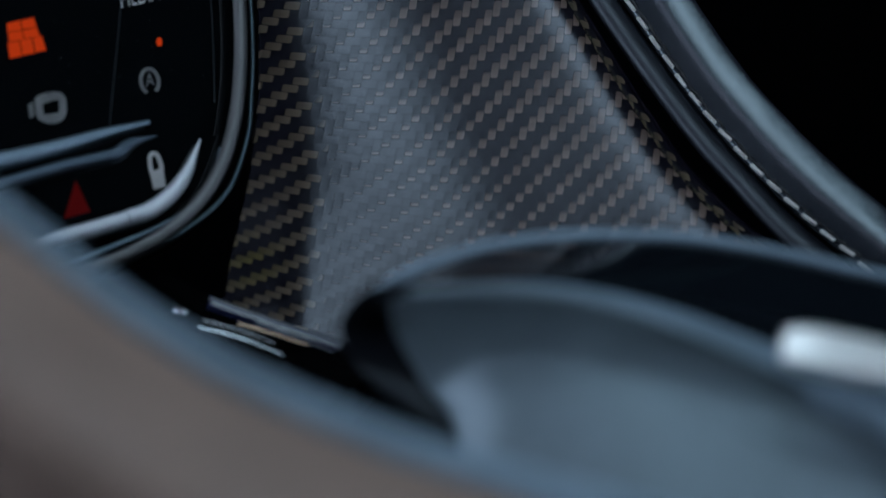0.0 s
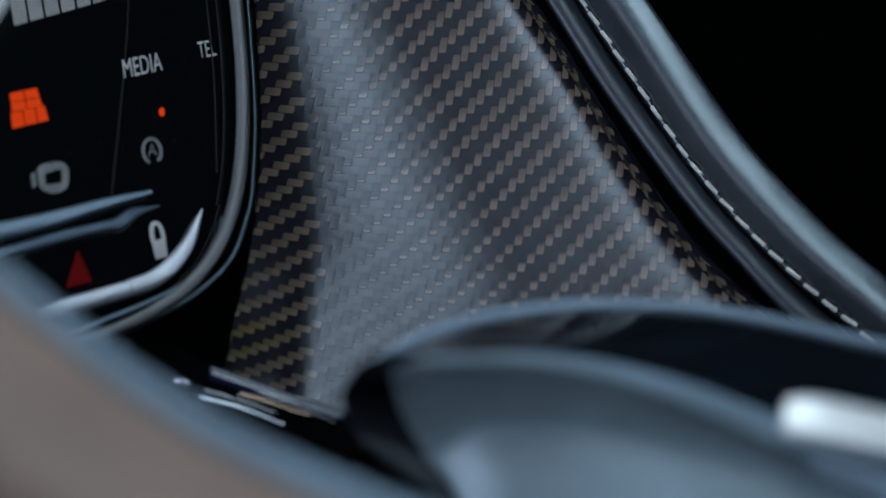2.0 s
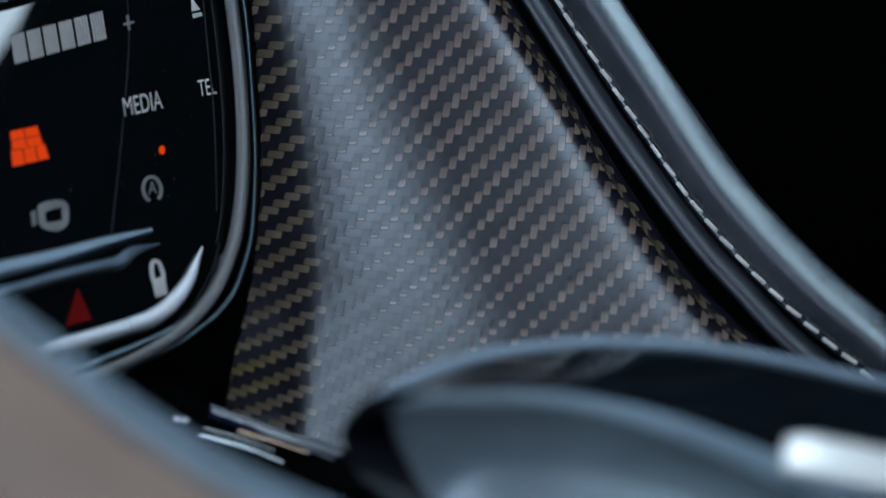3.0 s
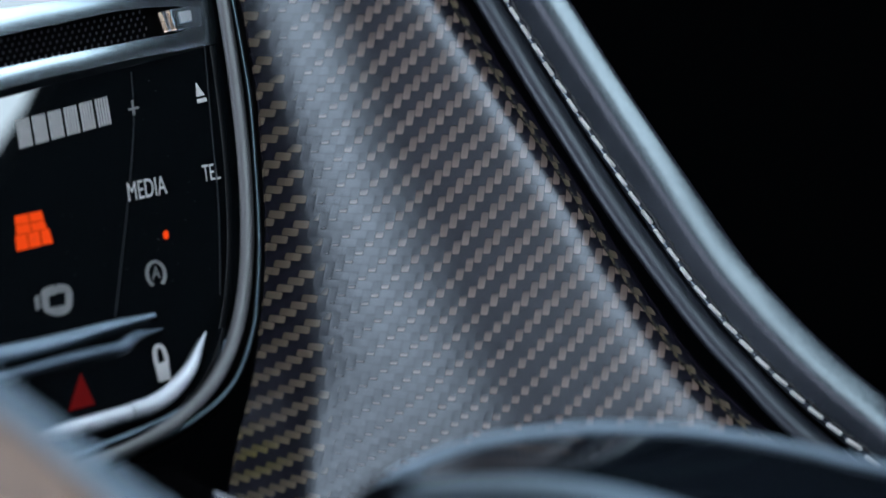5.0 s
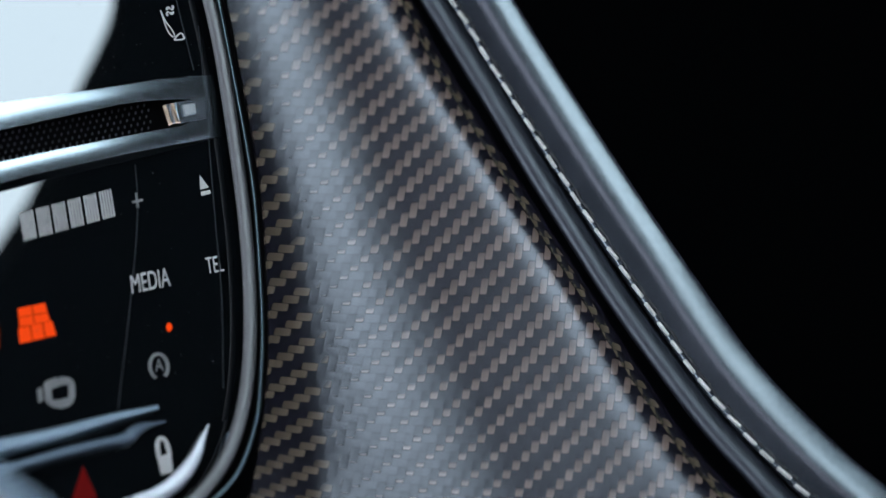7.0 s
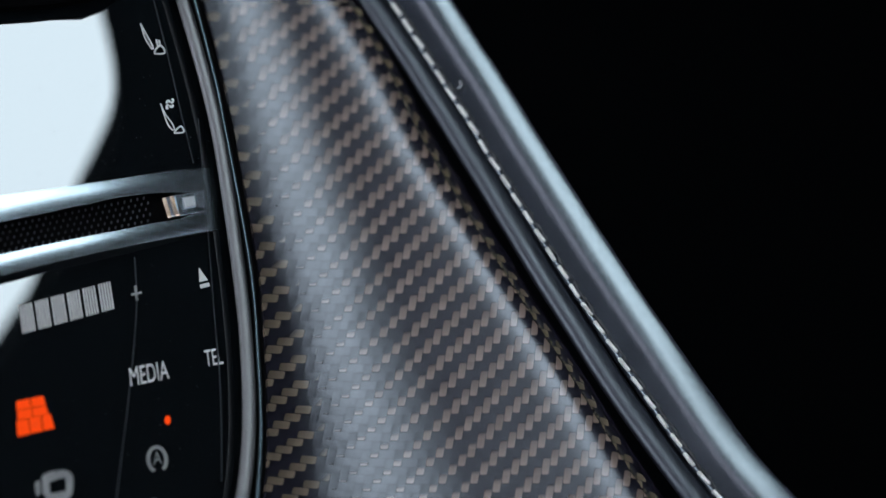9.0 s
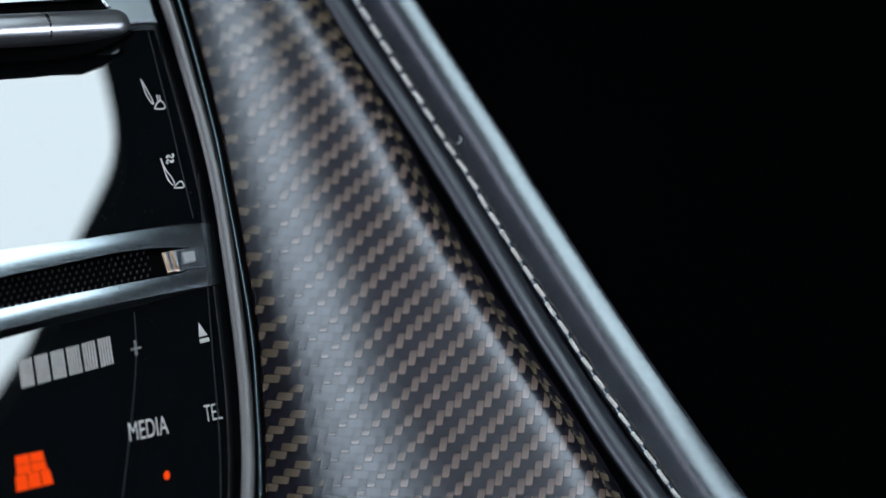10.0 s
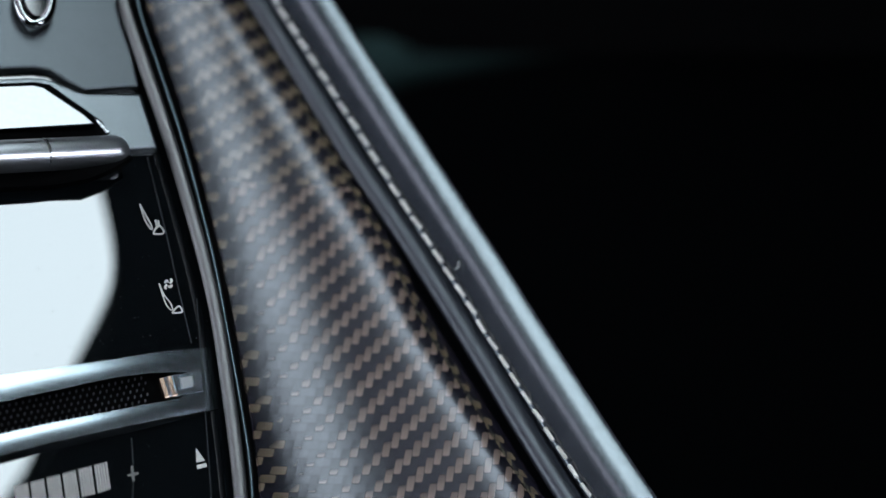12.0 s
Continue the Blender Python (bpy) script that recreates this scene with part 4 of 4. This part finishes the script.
tagged(link("dust_specks", dust(), PRINT_DIM, stack, "fine pale dust on the glass"), kind="stuff")

# ---- upper controls ----
link("upper_plate", slab([(-131.3, 171.5, -8.9), (-92.4, 176.1, -25.1), (-89.8, 165.6, -22.9), (-84.1, 139.6, -17.2), (-98.1, 137, -11.1), (-102.3, 139, -10.1), (-107.5, 142.2, -9.1), (-111.6, 142.5, -7.6), (-128.6, 140.2, -0.4)], 4.0, 0.8), GUNMETAL, stack, "satin grey upper plate")
link("key_frame", slab([(-128.3, 137.2, 0.4), (-112.8, 139.3, -6.2), (-109.1, 139.9, -7.8), (-106.1, 139.1, -8.7), (-99.6, 136.5, -10.4), (-97.3, 136.2, -11.1), (-83.4, 137.3, -16.8), (-78.1, 121.5, -14), (-89.7, 119.9, -9.1), (-126.6, 117.6, 5.7)], 4.0, 0.8), FRAME_METAL, stack, "satin frame round the glass key")
link("key_rim", slab([(-127.9, 135.6, 1.9), (-110.8, 138.1, -5.3), (-106.8, 137.6, -6.5), (-92.8, 127.9, -8.9), (-90.8, 123.6, -8.2), (-126.2, 117.0, 6.6)], 2.5, 0.3), LINING, stack, "black rim of the glass key")
link("glass_key", slab([(-127.6, 134.7, 3.3), (-110.7, 136.7, -2.8), (-108.0, 136.2, -3.5), (-97, 128.8, -5.2), (-94.0, 126.2, -5.1), (-126.4, 121.6, 6.9)], 2.5, 0.4), KEY_GLASS, stack, "mirror-bright glass key button")
link("key_tip", slab([(-94.9, 128.3, -7.5), (-93.4, 127.8, -7.9), (-90.3, 124.5, -8.1), (-91.4, 124.3, -7.6)], 1.5, 0.2), CHROME, stack, "bright pointed corner trim")
bar = link("knob_bar", capsule_bar((-124.4, 112.8, 15.5), (-85.6, 119.7, -9), 4.4, 24, 6), KNOB, stack, "satin chrome roller bar", sharp=60)
link("bar_joint", sweep([Vector(q) for q in ((-106.5, 116.0, 4.2), (-106.2, 116.1, 4.0), (-105.9, 116.15, 3.8))], oval(4.45, 4.45, 24)), DARK_CHROME, bar, "fine joint round the bar")
link("knob_housing", slab([(-125.6, 113.3, 9.7), (-86, 118.5, -7.1), (-83.6, 117.4, -5.0), (-88.8, 113.3, -2.0), (-94.5, 110.3, 0.5), (-102.9, 108.4, 2.4), (-108.4, 107.4, 4.9), (-124.9, 105.2, 11.9)], 2.5, 0.5), LINING, stack, "black housing under the roller bar")
link("chrome_ring", sweep(closed_spline(loop_points((-112.2, 162.4, -9.5), (-108.1, 163.5, -11.3), (-113.3, 169.9, -11.3), 0, 345, 23), 48) + [Vector((-108.1, 163.5, -11.3))], oval(1.5, 1.5, 10)), POLISHED, stack, "polished chrome dial ring")
link("dial_face", slab(loop_points((-112.5, 162.9, -11.5), (-109.4, 163.8, -12.9), (-113.6, 169.1, -12.9), 0, 345, 23), 2.0, 0.3), GLASS, stack, "black dial face")

# ---- foot of the stack ----
foot = thing("console_foot", "black console foot with slim chrome strips under the carbon trim", "console base")
link("foot_block", slab([(-82.8, -56.6, 40), (-65.7, -57.7, 43), (-53.6, -64.2, 47.1), (-22.3, -73.2, 55.2), (-12.7, -77.9, 58.4), (-28.9, -93.9, 61), (-72, -87.2, 51.5), (-93.8, -68.9, 42.1)], 20.0, 3.0), LINING, foot, "black console foot")
link("foot_ledge", sweep(spline([(-55, -64.2, 55), (-40, -69.6, 55), (-23, -75.4, 55)], 24), [(-1.6, -1.2), (-1.6, 0.2), (-1.0, 0.7), (1.0, 0.7), (1.6, 0.2), (1.6, -1.2)]), NAVY, foot, "glossy navy ledge")
for pts, r, mat in (([(-54.1, -64.1, 57), (-39.8, -69.1, 57), (-23.5, -74.8, 57)], 0.18, DARK_CHROME), ([(-57.1, -69.5, 58), (-46.6, -72.5, 58), (-37.1, -76.3, 58)], 0.28, CHROME),
                    ([(-56, -67.9, 58), (-46, -70.9, 58), (-39, -73.6, 58)], 0.22, DARK_CHROME), ([(-47.9, -68.7, 58), (-39.8, -71.1, 58), (-31, -74.1, 58)], 0.24, COPPER), ([(-43.1, -68.4, 58), (-34.4, -71.4, 58), (-24.9, -75.9, 58)], 0.22, DARK_CHROME)):
    link("chrome_strip", sweep(spline(pts, 20), oval(r, r, 8)), mat, foot, "slim coppery strip" if mat == COPPER else "slim chrome strip")
link("bright_pin", capsule_bar((-63.5, -65.6, 56.1), (-59.6, -66.6, 57.1), 0.9), CHROME, foot, "small bright pin")

# ---- arm rest lid with tray, close to the lens ----
arm = thing("armrest", "grey leather armrest with a gloss black tray", "armrest")
RIM_FAR = [(-20.1, -61.8, 115), (-15.6, -56.3, 115), (-8.9, -52.2, 115), (-1.7, -48.8, 115), (9.3, -45.4, 115), (21.4, -43.5, 115), (33.4, -42.6, 115), (51.5, -43.1, 115), (63.6, -44.7, 115), (75.7, -47.0, 115), (87.8, -49.8, 115), (104.8, -53.5, 115)]
RIM_NEAR = [(-18.6, -58.4, 157), (-14.8, -53.5, 157), (-5.9, -50.4, 157), (2.9, -49.7, 157), (14, -50, 157), (25, -51.1, 157), (36.1, -53.8, 157), (47.2, -57.7, 157), (58.3, -62.7, 157), (69.5, -67.8, 157), (80.7, -72.9, 157), (96.4, -79.6, 157)]
link("tray_rim", sweep(spline(RIM_FAR[1:], 60), oval(1.3, 1.3, 12)), HIDE_FAR, arm, "soft leather tray rim")
link("tray_rim", sweep(spline(RIM_NEAR[2:], 60), oval(0.8, 0.8, 12)), HIDE_DARK, arm, "soft leather tray rim")


def tray():
    far, near = spline(RIM_FAR, 40), spline(RIM_NEAR, 40)
    rows = []
    for j in range(13):
        f = j / 12
        rows.append([a.lerp(b, f) + Vector((0, 0, 8.0 * math.sin(math.pi * f))) for a, b in zip(far, near)])
    return grid(rows, 1.0)


def tray_lip():
    far, near = spline(RIM_FAR, 40), spline(RIM_NEAR, 40)
    rows = []
    for j in range(9):
        f = 0.76 + 0.24 * j / 8
        rows.append([a.lerp(b, f) + Vector((0, 0, 0.5 + 8.0 * math.sin(math.pi * f))) for a, b in zip(far[3:], near[3:])])
    return grid(rows, 0.8)


link("tray_lip", tray_lip(), HIDE_FAR, arm, "blue-grey leather lip of the tray")
link("tray", tray(), PIANO, arm, "gloss black tray")


def loft(curves, across=50, along=31):
    cols = [spline(c, across) for c in curves]
    lines = [spline([c[k] for c in cols], along) for k in range(across)]
    return grid([[line[f] for line in lines] for f in range(along)], 2.0)


# the flank falls from the lip: folded in under it at the nose, sloping out towards the far end
FLANK = [((0, 0), [(-12.5, -69.7), (4.0, -66.4), (18.9, -66.5), (41.4, -71.3), (71.5, -81.9), (98.6, -93.4), (127.5, -105.6)]),
         ((-13, 3), [(-11.0, -78.8), (3.9, -74.3), (18.9, -74.3), (41.4, -78.9), (71.5, -88.8), (98.7, -100.2), (127.6, -111.7)]),
         ((-20, 7), [(-3.6, -92.4), (7.7, -86.4), (22.0, -84.9), (44.5, -88.0), (73.1, -97.1), (100.4, -107.8), (127.7, -119.3)]),
         ((-15, 11), [(3.9, -102.3), (13.7, -95.5), (26.5, -95.5), (47.6, -97.8), (74.7, -106.2), (102.0, -117.0), (127.8, -127.0)]),
         ((-5, 17), [(9.0, -121.0), (18.7, -119.4), (31.5, -121.0), (52.6, -122.5), (79.9, -129.2), (107.2, -138.5), (133.1, -147.7)])]


def flank_curve(ends, line):
    out = []
    for k, (x, y) in enumerate(line):
        z = 157 + ends[0] + (ends[1] - ends[0]) * k / 6
        out.append((x * (600 - z) / 600, y * (600 - z) / 600, z))
    return out


link("flank", loft([flank_curve(*row) for row in FLANK], along=41), HIDE_DARK, arm, "soft slate leather flank", sharp=80)
# black colour stands in for the shade under the nose
link("nose", loft([[(-19.2, -56.3, 145), (-15.2, -51.7, 145), (-8.3, -49.5, 145), (1.9, -49.5, 145)], [(-20, -60.6, 138), (-10.8, -60.7, 138), (-1.6, -61.8, 138), (6.5, -64.2, 138)], [(-17.3, -67.1, 134), (-8.6, -69.4, 134), (-0.4, -71.8, 134), (7.7, -73, 134)], [(-10.9, -73.5, 136), (-3.9, -77.6, 136), (3, -81.1, 136), (8.8, -82.9, 136)]]), PIPING, arm, "underside of the nose, coloured black for its shade", sharp=80)
handle = thing("pull_handle", "bright satin pull handle on the armrest", "handle")
GRIP_SIZES = [0.72, 0.93, 1.0, 1.0, 1.0, 0.98, 0.96, 0.94, 0.92, 0.9]
GRIP_FACE = [(4.4 * math.copysign(abs(math.cos(w)) ** 0.4, math.cos(w)), 2.2 * math.copysign(abs(math.sin(w)) ** 0.4, math.sin(w))) for w in (2 * math.pi * k / 24 for k in range(24))]
GRIP = [(0.84 * a + 0.54 * b, 0.84 * b - 0.54 * a) for a, b in GRIP_FACE]
link("grip", sweep(spline([(65.4, -58.6, 173), (66.6, -58.8, 173), (72, -59.6, 173), (96, -64.4, 173)], len(GRIP_SIZES)), GRIP, lambda f: GRIP_SIZES[round(f * (len(GRIP_SIZES) - 1))]), BRIGHT, handle, "bright satin grip", sharp=80)
# wedge outlined and tilted to fit the lit patch below the grip in view
link("grip_base", slab([(70.7, -67.9, 166.8), (79.5, -64.7, 162.6), (95.9, -60.7, 157.3), (91.3, -77.6, 180.4), (84.1, -72.8, 173.6)], 4.0, 1.0), HIDE_FAR, handle, "blue-grey wedge under the grip, outlined to fit the view")

# ---- seat bolster closest to the lens ----
seat = thing("seat_bolster", "taupe leather seat bolster with a dark piped edge", "car seat")
EDGE = [(-77, -24.5, 228), (-71.5, -28.6, 228), (-62.4, -35.9, 228), (-53.2, -43.2, 228), (-44, -49.4, 228), (-34.8, -55, 228), (-25.5, -59.5, 228), (-16.2, -63.5, 228), (-6.9, -67.3, 228), (2.4, -70.3, 228), (16.5, -74.8, 228), (30.5, -78.9, 228), (44.6, -83, 228)]
link("edge_piping", sweep(spline(EDGE, 70), oval(2.3, 2.3, 18), lambda f: 1.0 + 0.4 * f), HIDE_FAR, seat, "dark blue-grey leather piping")


def bolster():
    a = spline(EDGE, 60)
    rows = []
    for j in range(25):
        f = j / 24
        rows.append([p + Vector((-22 * f, -60 * f, 22 * math.sin(f * 4.8) - 2)) for p in a])
    return grid(rows, 3.0)


link("cushion", bolster(), TAUPE, seat, "soft taupe leather cushion", sharp=80)
link("seat_base", box(-0.30, 0.06, 0.26, 0.36, 0.0, 0.58), LINING, seat, "black seat base", place=I4)

# ---- lint on the leather, and a roll added for the faint green glow behind ----
lint = thing("lint_fibre", "tiny pale lint fibre lying on the leather edge", "lint")
link("fibre", sweep(spline([(3.4, 89.2, -22), (4.2, 89.5, -22), (4.5, 90.5, -22.2), (4.2, 91.2, -22.5)], 14), oval(0.12, 0.12, 6)), THREAD, lint)
dash = thing("dash_roll", "dark green-black roll added for a faint glow behind the console", "dashboard")
link("padding", sweep(spline([(-51.1, 211.1, -300), (-19.1, 225.2, -300), (26.7, 234.6, -300), (95.7, 244, -300), (210.8, 253.5, -300)], 40), oval(22, 16, 18)), DASH, dash, "padded dark roll")
link("dash_panel", sweep(spline([(-53.3, 286.5, -330), (-20, 301.4, -330), (27.9, 311.3, -330), (99.9, 321.3, -330), (220.2, 331.3, -330)], 20), [(-45, 0), (45, 0), (45, -8), (-45, -8)]), DASH, dash, "dark green panel added above the roll")
link("dash_carrier", box(-0.10, 0.80, 0.90, 1.20, 0.80, 0.83), LINING, dash, "black carrier added to hold the roll", place=I4)
